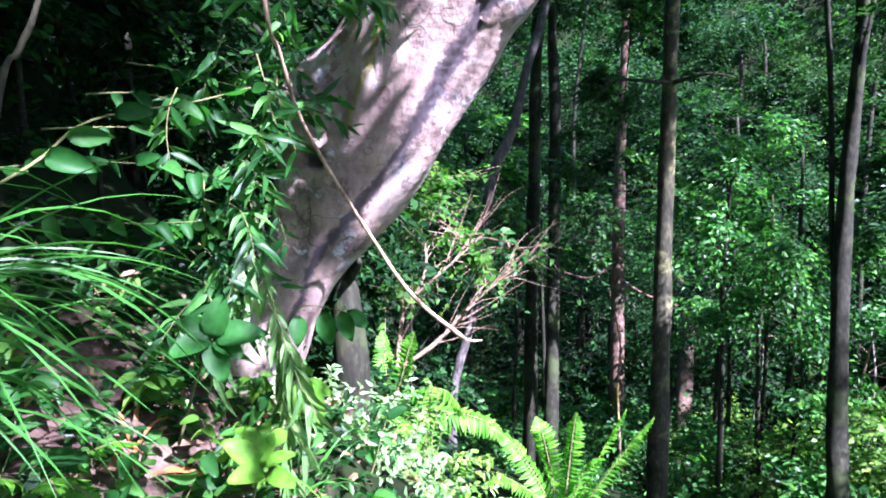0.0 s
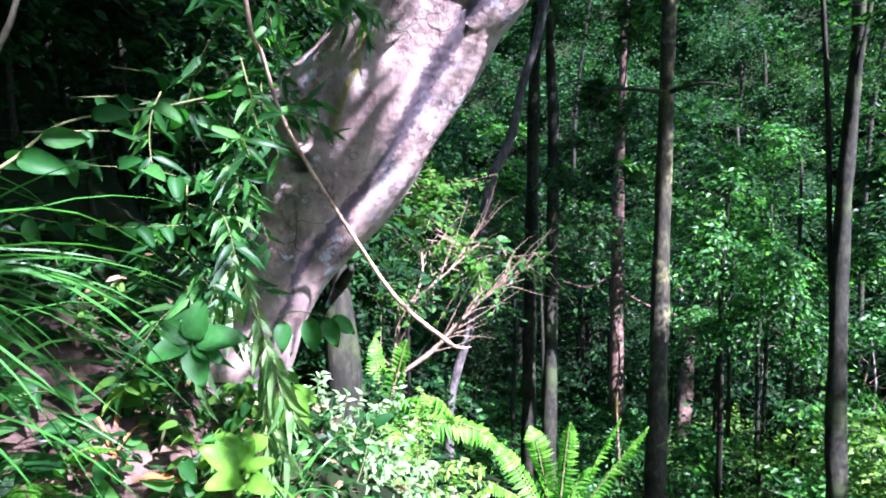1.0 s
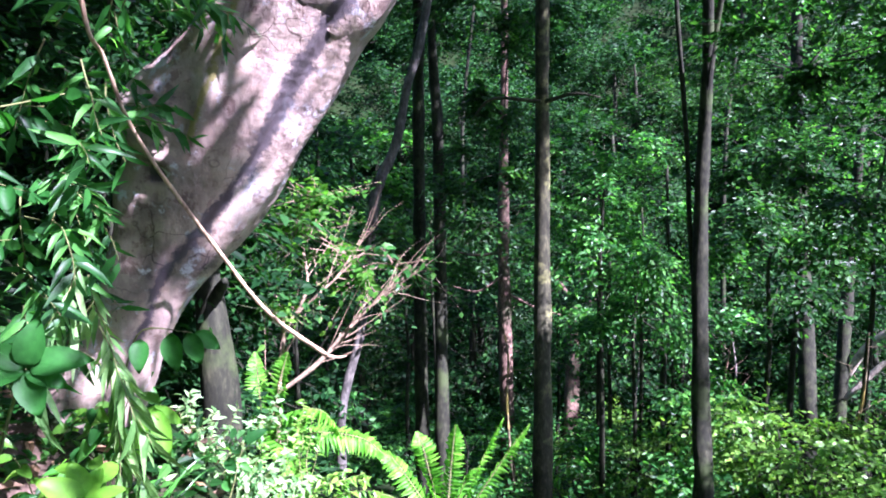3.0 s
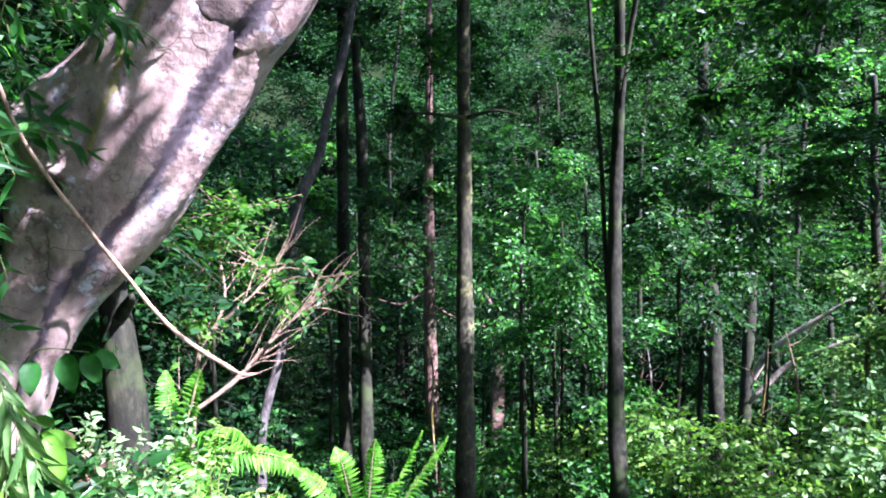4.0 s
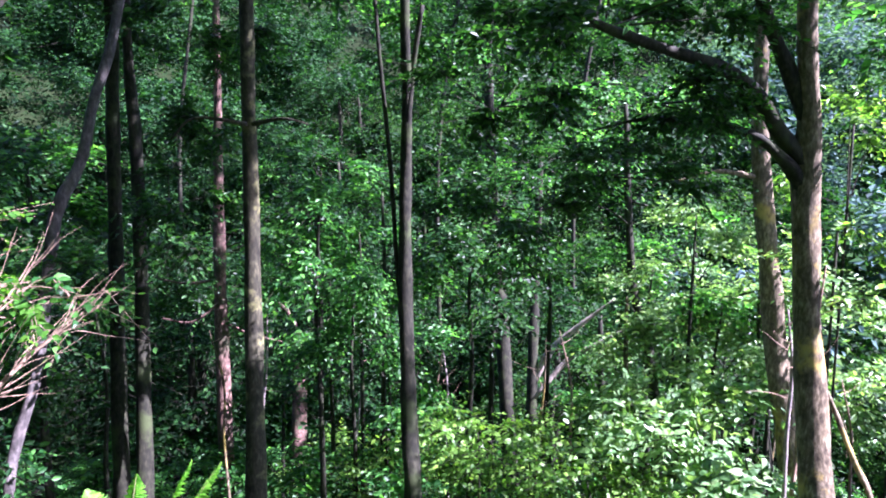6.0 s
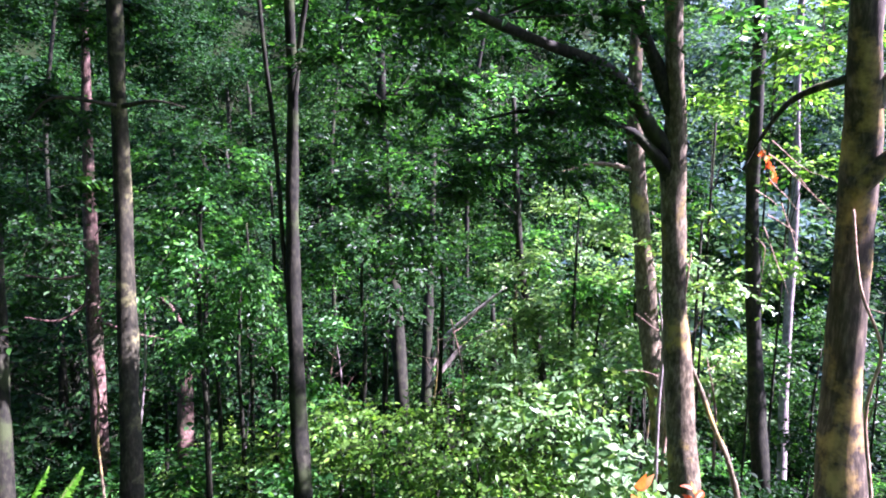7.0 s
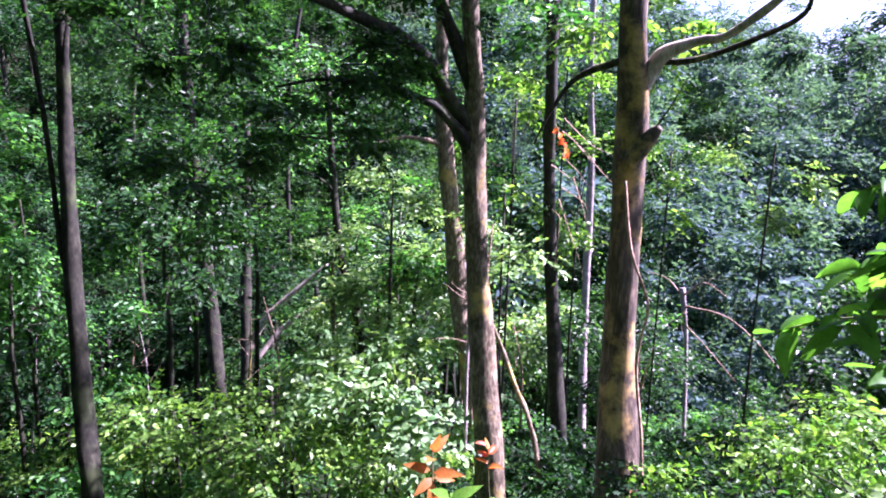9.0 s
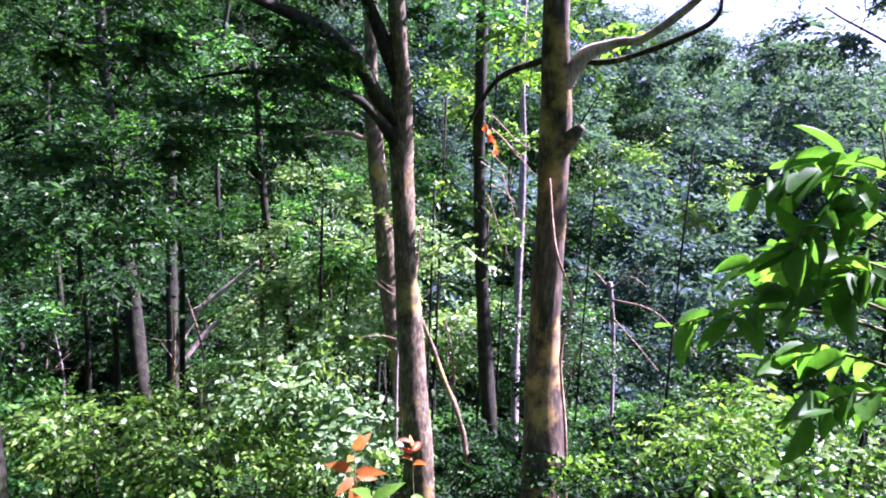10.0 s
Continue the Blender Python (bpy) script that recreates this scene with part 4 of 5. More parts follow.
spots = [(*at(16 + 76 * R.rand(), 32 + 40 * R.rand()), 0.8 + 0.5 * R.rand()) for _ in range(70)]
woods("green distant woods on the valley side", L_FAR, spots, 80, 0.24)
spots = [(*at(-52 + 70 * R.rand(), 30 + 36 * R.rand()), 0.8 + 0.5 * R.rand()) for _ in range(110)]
woods("distant valley-side woods with shade in their leaf colour", L_DEEP_SHADE, spots, 85, 0.24)
# Unseen ring of trees behind the trail, added to lower the sky light.
for az, d, s in ((143, 8.5, 1.2), (150, 6.0, 1.3), (170, 5.5, 1.3), (192, 6.0, 1.3), (212, 5.5, 1.3), (232, 6.0, 1.3), (250, 6.0, 1.2), (268, 8, 1.3), (205, 10, 1.8), (245, 11, 1.8), (180, 11, 1.8), (150, 11, 1.8), (285, 9, 1.2), (140, 14, 1.6)):
    stand(KIND["back" if R.rand() < 0.5 else "backshade"], *at(az, d), -0.8, R.rand() * 6.28, s)
for az, d, s in ((-62, 7.0, 1.0), (-69, 6.6, 1.0), (-57, 8.5, 1.0), (-74, 8.0, 1.1), (-65, 9.5, 1.3), (-54, 11, 1.2), (-60, 13, 1.5), (-70, 12, 1.5)):
    stand(KIND["backshade"], *at(az, d), -0.6, R.rand() * 6.28, s)
# More unseen trees around the back, added to block sky light.
for x, y, s in ((-3.2, -2.8, 1.8), (-2.4, -7.0, 1.7), (3.0, -7.0, 1.7), (-5.5, 0.3, 1.6), (-5.0, -5.0, 1.8), (5.4, -8.5, 1.4)):
    stand(KIND["backshade"], x, y, -0.6, R.rand() * 6.28, s)
spots = [(*at(-22 + 68 * R.rand(), 27 + 26 * R.rand()), 0.8 + 0.5 * R.rand()) for _ in range(95)]
woods("distant woods above the stream, shade in their leaf colour", L_DEEP_SHADE, spots, 90, 0.24)
r = np.random.RandomState(95)
az, d = np.radians(-36 + 114 * r.rand(3400)), 2.6 + 15 * r.rand(3400) ** 0.75
x, y = 0.3 + d * np.sin(az), d * np.cos(az)
keep = ((x > -0.6) | (y > 3.2)) & ((az < 0.62) | (az > 1.1) | (r.rand(3400) < 0.12)) & ((az < -0.5) | (az > -0.25) | (d > 9) | (r.rand(3400) < 0.4))
x, y, d = x[keep], y[keep], d[keep]
p = np.stack([x, y, land(x, y) + 0.02 + 0.3 * r.rand(len(x)) ** 2], -1)
lv, tw = sprays(r, p, r.randn(len(x), 3) * (1, 1, 0.3) + np.array([0, 0, 0.5]), 0.2 + 0.3 * r.rand(len(x)), 7, 0.09, shape="lance", droop=0.3)
tagged(new("undergrowth", raw_mesh("undergrowth", *lv, L_MID)), "low leafy undergrowth covering the forest floor", "undergrowth", kind="stuff")
# Added trees whose crowns, above the view, shade the hillside.
for k, (az, d) in enumerate(((-16, 24), (6, 19.5), (18, 20))):
    x, y = at(az, d)
    z = float(land(x, y))
    tree("tall straight tree added across the stream to shade the slope", [(x + 0.4, y, 16.5, 0.03), (x + 0.5, y, 9.0, 0.05), (x - 0.3, y + 0.1, 2.0, 0.065), (x, y, z, 0.09)], M_DARK, seed=820 + k, sides=7, leaves=[((x + 0.3, y, 14.5), (3.6, 3.6, 2.2), 420, 0.24, L_MID, O)])
# Weeds whose leaf colour carries the shade of the bank.
r = np.random.RandomState(97)
x, y = -1.75 + 1.0 * r.rand(420), 0.1 + 1.3 * r.rand(420)
p = np.stack([x, y, land(x, y) + 0.01], -1)
lv, tw = sprays(r, p, r.randn(420, 3) * (1, 1, 0.3) + np.array([0.4, -0.1, 0.7]), 0.08 + 0.1 * r.rand(420), 6, 0.042, shape="hex", droop=0.3)
tagged(new("undergrowth", raw_mesh("undergrowth", *lv, L_SHADE)), "small leafy weeds over the bank, shade in their colour", "undergrowth", kind="stuff")
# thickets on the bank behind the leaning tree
# The bank's shade is put into the leaf colour of these thickets.
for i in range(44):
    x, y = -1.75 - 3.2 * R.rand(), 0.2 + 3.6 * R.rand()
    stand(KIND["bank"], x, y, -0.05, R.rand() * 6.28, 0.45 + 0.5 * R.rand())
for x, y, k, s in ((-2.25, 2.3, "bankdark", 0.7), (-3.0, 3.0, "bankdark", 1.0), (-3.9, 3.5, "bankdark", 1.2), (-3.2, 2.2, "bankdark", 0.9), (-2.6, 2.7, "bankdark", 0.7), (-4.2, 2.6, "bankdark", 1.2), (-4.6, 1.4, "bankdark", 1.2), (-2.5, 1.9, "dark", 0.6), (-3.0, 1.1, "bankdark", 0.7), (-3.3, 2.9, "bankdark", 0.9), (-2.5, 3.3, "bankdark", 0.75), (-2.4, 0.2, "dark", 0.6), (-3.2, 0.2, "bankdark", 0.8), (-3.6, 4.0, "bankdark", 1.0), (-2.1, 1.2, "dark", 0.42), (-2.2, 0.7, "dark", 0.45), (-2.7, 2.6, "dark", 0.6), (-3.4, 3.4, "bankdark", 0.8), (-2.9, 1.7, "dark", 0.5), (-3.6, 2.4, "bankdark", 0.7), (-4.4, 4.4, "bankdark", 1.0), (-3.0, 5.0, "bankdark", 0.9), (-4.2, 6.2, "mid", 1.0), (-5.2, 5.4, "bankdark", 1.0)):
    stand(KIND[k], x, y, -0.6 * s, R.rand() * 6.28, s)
tree("leafy tree behind the bank, shade in its leaf colour", [(-3.07, 3.31, 2.93, 0.03), (-3.07, 3.31, 1.6, 0.05)], M_DARK, seed=61, group="trees by the trail", leaves=[((-3.07, 3.31, 2.43), (1.2, 0.8, 0.9), 380, 0.09, L_DEEP_SHADE, O)])
for k, ((x, y, z), radii, n, lmat) in enumerate((((7.27, 4.41, 1.24), (0.6, 0.6, 0.9), 70, L_PALE_LIT), ((4.78, 5.87, 1.63), (0.5, 0.5, 0.9), 55, L_FRESH_LIT), ((5.81, 6.26, 2.55), (0.7, 0.7, 0.6), 60, L_FRESH_LIT), ((5.62, 5.7, 1.14), (0.5, 0.5, 0.8), 50, L_FRESH_LIT), ((7.37, 5.91, 1.13), (0.7, 0.6, 0.8), 60, L_FRESH_LIT), ((4.45, 5.54, 0.61), (0.5, 0.5, 0.5), 45, L_PALE_LIT))):
    tree("slender young tree, sunlight in its yellow-green leaf colour", [(x, y, z + 0.5, 0.012), (x + 0.05, y + 0.05, (z + float(land(x, y))) / 2, 0.014), (x, y, float(land(x, y)), 0.02)], M_DARK, seed=800 + k, sides=6, name="young_tree", group="young trees", leaves=[((x, y, z), radii, n, 0.08, lmat, O)])
cleared(KIND.values())


# ---- the plants on the bank by the trail ----
def curve_at(pts, f):
    """Places and ways along a run of x, y, z, radius at the shares f."""
    c = spline(pts, 8)[:, :3]
    k = np.clip(np.asarray(f, float), 0, 1) * (len(c) - 1)
    i = np.minimum(k.astype(int), len(c) - 2)
    w = (k - i)[:, None]
    return c[i] * (1 - w) + c[i + 1] * w, unit(c[i + 1] - c[i])


def ribbon(r, foot, tip, rise, width, n=9):
    """A grass blade that rises from foot and arches over to tip."""
    foot, tip = np.array(foot, float), np.array(tip, float)
    f = np.linspace(0, 1, n)[:, None]
    c = foot + (tip - foot) * f + np.array([0, 0, 1.0]) * rise * 4 * f * (1 - f) ** 1.0
    t = unit(np.gradient(c, axis=0))
    s = unit(np.cross(t, np.array([0, 0, 1.0]) + r.randn(3) * 0.35))
    w = width * (np.minimum(1, f * 5 + 0.35) * (1 - f**2.2) + 0.02)
    up = np.cross(s, t)
    v = np.concatenate([c + s * w, c - up * w * 0.5, c - s * w])
    i = np.arange(n - 1)
    tr = []
    for a, b in ((0, n), (n, 2 * n)):
        tr += [np.stack([a + i, b + i, b + i + 1], -1), np.stack([a + i, b + i + 1, a + i + 1], -1)]
    return v, np.concatenate(tr)


def grass(label, foot, heading, n, reach, width, mat, seed, category="grass", name="grass_clump", rise=(0.05, 0.2), spread=0.8, sink=0.25):
    """A tuft: each blade its own arch, spreading about a heading in the plan."""
    r = np.random.RandomState(seed)
    e = thing(name, label, category, "plants on the bank")
    for k in range(n):
        a = heading + r.randn() * spread
        d = reach * (0.55 + 0.6 * r.rand())
        f = np.array(foot) + r.randn(3) * (0.035, 0.035, 0.015)
        tip = f + np.array([math.sin(a) * d, math.cos(a) * d, -sink * d + r.randn() * 0.3 * d])
        part("blade", ribbon(r, f, tip, rise[0] + (rise[1] - rise[0]) * r.rand(), width * (0.6 + 0.7 * r.rand())), mat, e)
    return e


def fern(label, foot, fronds, mat, seed, group="ferns", n=40):
    """A fern: each frond a ribbed arch with two rows of leaflets, given as (tip, rise, half width)."""
    r = np.random.RandomState(seed)
    e = thing("fern", label, "fern", group)
    for tip, rise, wide in fronds:
        foot_, tip = np.array(foot, float), np.array(tip, float)
        mid = (foot_ + tip) / 2 + np.array([0, 0, rise])
        near = foot_ * 0.7 + tip * 0.3 + np.array([0, 0, rise * 0.85])
        run = [(*foot_, 0.005), (*near, 0.004), (*(mid * 0.5 + tip * 0.5 + np.array([0, 0, rise * 0.3])), 0.003), (*tip, 0.0012)]
        rib = part("frond", tube(run, 4, 6, 0.0), M_STEM, e)
        f = np.linspace(0.12, 0.985, n)
        p, t = curve_at(run, f)
        side = unit(np.cross(t, np.array([0, 0, 1.0]) + r.randn(3) * 0.25))
        up = np.cross(side, t)
        size = wide * np.sin(np.pi * np.clip(f * 0.86 + 0.14, 0, 1)) ** 0.75 * (1.12 - 0.3 * f)
        p2 = np.concatenate([p, p])
        d = np.concatenate([side, -side]) + np.tile(t, (2, 1)) * 0.35 + r.randn(2 * n, 3) * 0.06 - np.array([0, 0, 0.25])
        lv = blades(p2, d, np.tile(up, (2, 1)) + r.randn(2 * n, 3) * 0.12, np.tile(size, 2) + 0.006, (np.linalg.norm(tip - foot_) / n) * 1.0 + 0.004, "lance")
        part("leaflet", lv, mat, rib, kind="stuff")
    return e


def broad(label, stem, leaves, mat, shape="oval", name="broadleaf_plant", group="plants on the bank", aspect=0.5, seed=0, stem_mat=None):
    """A plant with large single leaves: (base, tip, face) each, on a thin stem."""
    e = thing(name, label, "plant", group)
    if stem:
        part("stem", tube(stem, 6, 5, 0.05, seed), stem_mat or M_STEM, e, smooth=True)
    for base, tip, face in leaves:
        base, tip = np.array([base], float), np.array([tip], float)
        n = np.linalg.norm(tip - base)
        part("leaf", blades(base, tip - base, np.array([face], float), n, n * aspect, shape), mat, e, smooth=True)
    return e


def leafy_shoot(label, runs, leaf, mat, seed, per=14, shape="oval", aspect=0.45, name="shrub", group="plants on the bank", stem_mat=None, droop=0.4, fan=0.9, face=(0.2, -0.5, 0.9), first=0.12):
    """A shoot: stems through rows of x, y, z, radius, leaves in two ranks along each."""
    r = np.random.RandomState(seed)
    e = thing(name, label, "plant", group)
    for run in runs:
        st = part("stem", tube(run, 5, 6, 0.04, seed), stem_mat or M_STEM, e, smooth=True)
        f = np.linspace(first, 1.0, per) + r.randn(per) * 0.02
        p, t = curve_at(run, f)
        side = unit(np.cross(t, np.array([0, 0, 1.0]) + r.randn(per, 3) * 0.3))
        sign = np.where(np.arange(per) % 2 == 0, 1.0, -1.0)[:, None]
        d = side * sign * fan + t * 0.6 + r.randn(per, 3) * 0.28 - np.array([0, 0, droop])
        size = leaf * (0.65 + 0.6 * r.rand(per))
        lv = blades(p, d, np.array(face) + r.randn(per, 3) * 0.45, size, size * aspect, shape)
        part("foliage", lv, mat, st, smooth=True, kind="stuff")
    return e


RB = np.random.RandomState(77)


def bough(r, start, way, length, rad, sag=0.3, n=4):
    """Rows of x, y, z, radius for a twig that wanders."""
    p, w = np.array(start, float), unit(np.array(way, float))
    rows = [(*p, rad)]
    for k in range(n):
        w = unit(w + r.randn(3) * 0.16 - np.array([0, 0, sag / n]))
        p = p + w * length / n
        rows.append((*p, rad * (1 - (k + 1) / (n + 0.5))))
    return rows


# grass hanging in from the uphill side
grass("long arching green grass on the bank", (-0.86, 0.3, 1.43), 0.2, 44, 0.34, 0.0042, L_GRASS, 101, spread=0.55, rise=(0.03, 0.12), sink=0.22)
grass("long arching green grass on the bank", (-0.9, 0.38, 1.3), 0.45, 16, 0.3, 0.004, L_GRASS, 102, spread=0.6, rise=(0.02, 0.1), sink=0.35)
grass("short bright grass at the foot of the bank", (-0.98, 0.86, 0.9), 0.9, 22, 0.17, 0.0035, L_LIME, 103, spread=0.9, rise=(0.02, 0.07), sink=-0.1)
grass("short bright grass at the foot of the bank", (-0.9, 0.98, 0.86), 0.6, 16, 0.16, 0.003, L_GRASS, 104, spread=0.9, rise=(0.02, 0.07), sink=-0.2)
grass("small rosette of dry orange leaves on the soil", (-1.09, 0.73, 1.0), 0.7, 9, 0.11, 0.006, L_RUST, 105, category="plant", name="rosette_plant", spread=1.7, rise=(0.02, 0.05), sink=-0.25)
# twig with a holed leaf
leafy_shoot("arching leafy twig with one holed leaf", [[(-0.92, 0.36, 1.5, 0.0024), (-0.87, 0.5, 1.58, 0.0022), (-0.88, 0.6, 1.64, 0.002), (-0.85, 0.76, 1.67, 0.0016), (-0.81, 0.87, 1.7, 0.0008)]], 0.065, L_BROAD, 111, per=13, stem_mat=M_STEM, face=(0.7, -0.6, 0.4), aspect=0.5)
leafy_shoot("dark leafy twigs over the bank", [bough(RB, (-1.25, 0.55 + 0.1 * k, 1.5 + 0.07 * k), (0.5, 0.7, 0.2), 0.42, 0.002) for k in range(5)], 0.06, L_BROAD, 112, per=14)
# bare yellowish stem at the head of the bank
e = thing("sapling", "bare yellowish sapling stem on the bank", "sapling", "plants on the bank")
part("stem", tube([(-0.98, 0.64, 1.95, 0.004), (-1.0, 0.62, 1.82, 0.0045), (-1.03, 0.6, 1.75, 0.005), (-1.05, 0.57, 1.67, 0.005), (-1.15, 0.5, 1.15, 0.006)], 7, 6, 0.08, 3), M_BARK, e, smooth=True)
# bamboo-like shoots hanging beside the trunk
RH = np.random.RandomState(120)
runs = []
for k in range(34):
    x, y, z = -0.99 - 0.0035 * k + RH.randn() * 0.06, 1.1 - 0.004 * k + RH.randn() * 0.05, 1.98 - 0.022 * k + RH.randn() * 0.03
    runs.append(bough(RH, (x, y, z), (0.6 * RH.randn(), 0.5 * RH.randn() - 0.15, -0.25 + 0.4 * RH.randn()), 0.2, 0.0018, 0.7))
leafy_shoot("narrow-leaved bamboo shoots hanging beside the trunk", runs, 0.068, L_MID, 121, per=13, shape="lance", aspect=0.2, droop=0.35, fan=1.0, face=(0.6, -0.7, 0.3), stem_mat=M_STEM)
runs = [bough(RH, (-0.9 + 0.02 * k, 1.12 + 0.01 * k, 1.94 - 0.03 * k), (0.8 + 0.2 * RH.randn(), 0.35, 0.15), 0.15, 0.002, 0.5) for k in range(3)]
leafy_shoot("narrow-leaved bamboo twigs across the trunk", runs, 0.075, L_MID, 122, per=14, shape="lance", aspect=0.2, droop=0.6, fan=0.9, face=(0.4, -0.6, 0.6))
runs = [bough(RH, (-0.97 + 0.012 * k, 1.0 - 0.005 * k, 1.42 - 0.05 * k), (0.35 * RH.randn() + 0.1, 0.35 * RH.randn() - 0.15, -0.8), 0.22, 0.0018, 0.3) for k in range(7)]
leafy_shoot("pale narrow-leaved shoots below the trunk", runs, 0.095, L_PALE_LIT, 123, per=18, shape="lance", aspect=0.13, droop=1.2, fan=0.6, face=(0.6, -0.7, 0.3))
# rosette of five broad leaves
C = (-0.9, 0.8, 1.25)
broad("plant with five broad glossy green leaves", [(-1.02, 0.8, 1.02, 0.003), (-0.95, 0.8, 1.17, 0.003), (*C, 0.0025)],
      [(C, (-0.885, 0.815, 1.335), (0.5, -0.7, 0.2)), (C, (-0.815, 0.85, 1.265), (0.4, -0.55, 0.7)), (C, (-0.85, 0.77, 1.185), (0.6, -0.7, 0.3)), (C, (-0.93, 0.72, 1.245), (0.4, -0.5, 0.75)), (C, (-0.835, 0.81, 1.225), (0.4, -0.5, 0.8)), (C, (-0.945, 0.77, 1.3), (0.4, -0.6, 0.6))], L_BROAD, aspect=0.56)
broad("plant with hanging oval leaves at the trunk foot", [(-1.1, 1.2, 1.1, 0.003), (-1.0, 1.16, 1.21, 0.002), (-0.9, 1.2, 1.2, 0.001)],
      [((-0.98, 1.13, 1.2), (-0.955, 1.09, 1.14), (0.6, -0.8, 0.2)), ((-0.95, 1.19, 1.2), (-0.92, 1.16, 1.12), (0.3, -0.8, 0.4)), ((-0.91, 1.2, 1.2), (-0.875, 1.19, 1.13), (0.5, -0.8, 0.3)), ((-0.9, 1.21, 1.2), (-0.85, 1.23, 1.155), (0.3, -0.8, 0.5))], L_BROAD, aspect=0.55)
broad("long pale green leaf lit from behind", [(-1.05, 1.16, 0.95, 0.003), (-1.0, 1.15, 1.03, 0.002)],
      [((-0.99, 1.16, 1.03), (-0.93, 1.13, 0.93), (0.5, -0.6, 0.5)), ((-1.0, 1.14, 1.03), (-0.98, 1.08, 0.94), (0.5, -0.6, 0.5)), ((-1.0, 1.15, 1.03), (-0.94, 1.2, 0.98), (0.5, -0.6, 0.6))], L_LIME, aspect=0.36)
broad("yellow-green lobed leaves lit by the sun", [(-0.8600000000000001, 0.78, 0.8200000000000001, 0.003), (-0.81, 0.8, 1.02, 0.003)],
      [((-0.81, 0.8, 1.02), (-0.84, 0.75, 1.09), (0.3, -0.5, 0.8)), ((-0.81, 0.8, 1.03), (-0.85, 0.82, 1.09), (0.7, -0.3, 0.6)), ((-0.81, 0.8, 1.02), (-0.82, 0.85, 1.07), (0.4, -0.7, 0.5)), ((-0.8, 0.8, 1.02), (-0.75, 0.83, 1.05), (0.2, -0.3, 0.9)), ((-0.8, 0.8, 1.01), (-0.8, 0.72, 1.04), (0.6, -0.3, 0.8)), ((-0.79, 0.8, 1.01), (-0.72, 0.79, 1.01), (0.4, -0.6, 0.7)), ((-0.83, 0.82, 1.06), (-0.88, 0.81, 1.08), (0.5, -0.2, 0.8)), ((-0.81, 0.83, 1.04), (-0.82, 0.89, 1.06), (0.6, -0.6, 0.5))], L_LIME, aspect=0.5)
# small leafy plants rooted in the bank
for k in range(50):
    x, y = -1.45 + 0.62 * RB.rand(), 0.4 + 0.9 * RB.rand()
    z = float(land(x, y))
    rr = np.random.RandomState(200 + k)
    leafy_shoot("small green seedling rooted in the bank soil", [bough(rr, (x, y, z), (0.4 * rr.randn() + 0.3, 0.4 * rr.randn() - 0.2, 0.9), 0.1 + 0.08 * rr.rand(), 0.002, 0.3)], 0.045 + 0.02 * rr.rand(), (L_BROAD, L_MID, L_FRESH_LIT)[k % 3], 200 + k, per=7, name="seedling", group="seedlings on the bank")
r = np.random.RandomState(444)
x, y = -1.7 + 1.2 * r.rand(300), -0.1 + 1.9 * r.rand(300)
p = np.stack([x, y, land(x, y) + 0.012 + 0.012 * r.rand(300)], -1)
d = r.randn(300, 3) * (1, 1, 0.35) + np.array([0.3, 0, -0.25])
tagged(new("leaf_litter", raw_mesh("leaf_litter", *blades(p, d, np.array([0.5, -0.1, 0.9]) + r.randn(300, 3) * 0.35, 0.035 + 0.04 * r.rand(300), 0.018 + 0.012 * r.rand(300), "hex"), L_DRY)), "dry brown fallen leaves on the bank", "leaf litter", kind="stuff")
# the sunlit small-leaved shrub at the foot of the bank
# Most of these take the pale leaf with sunlight in its colour.
for (x, y, z), n, mat in (((-1.05, 1.25, 0.72), 12, L_PALE_LIT), ((-1.0, 1.35, 0.55), 12, L_PALE_LIT), ((-1.12, 1.68, 0.42), 14, L_PALE_LIT), ((-1.2, 1.95, 0.42), 12, L_FRESH_LIT), ((-0.98, 1.1, 0.62), 10, L_PALE_LIT), ((-1.05, 1.85, 0.24), 12, L_FERN), ((-1.18, 1.55, 0.68), 8, L_PALE_LIT)):
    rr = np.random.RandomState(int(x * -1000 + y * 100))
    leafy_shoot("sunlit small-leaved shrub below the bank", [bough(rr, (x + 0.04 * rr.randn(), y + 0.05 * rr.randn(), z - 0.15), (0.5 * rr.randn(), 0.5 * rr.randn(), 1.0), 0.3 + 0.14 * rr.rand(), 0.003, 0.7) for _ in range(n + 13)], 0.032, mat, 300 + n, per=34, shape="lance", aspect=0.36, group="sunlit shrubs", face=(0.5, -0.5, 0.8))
# ferns
fern("large arching fern in half shade", (-1.5, 2.3, 0.3), [((-1.12, 2.3, 0.42), 0.18, 0.12), ((-1.4, 2.37, 0.75), 0.02, 0.07), ((-1.6, 2.42, 0.72), 0.03, 0.06), ((-1.2, 2.1, 0.3), 0.12, 0.1), ((-1.0, 2.5, 0.25), 0.12, 0.1)], L_FERN, 401)
fern("bright sword fern standing in sunlight", (-0.8, 2.65, -0.25), [((-1.13, 2.65, 0.2), 0.1, 0.075), ((-0.95, 2.72, 0.28), 0.08, 0.075), ((-0.78, 2.8, 0.3), 0.05, 0.07), ((-0.43, 2.81, 0.34), 0.02, 0.07), ((-0.55, 2.8, 0.36), 0.03, 0.07), ((-0.62, 2.6, 0.2), 0.1, 0.07), ((-1.1, 2.45, 0.05), 0.12, 0.07), ((-0.7, 2.3, 0.0), 0.12, 0.07)], L_FERN, 402)
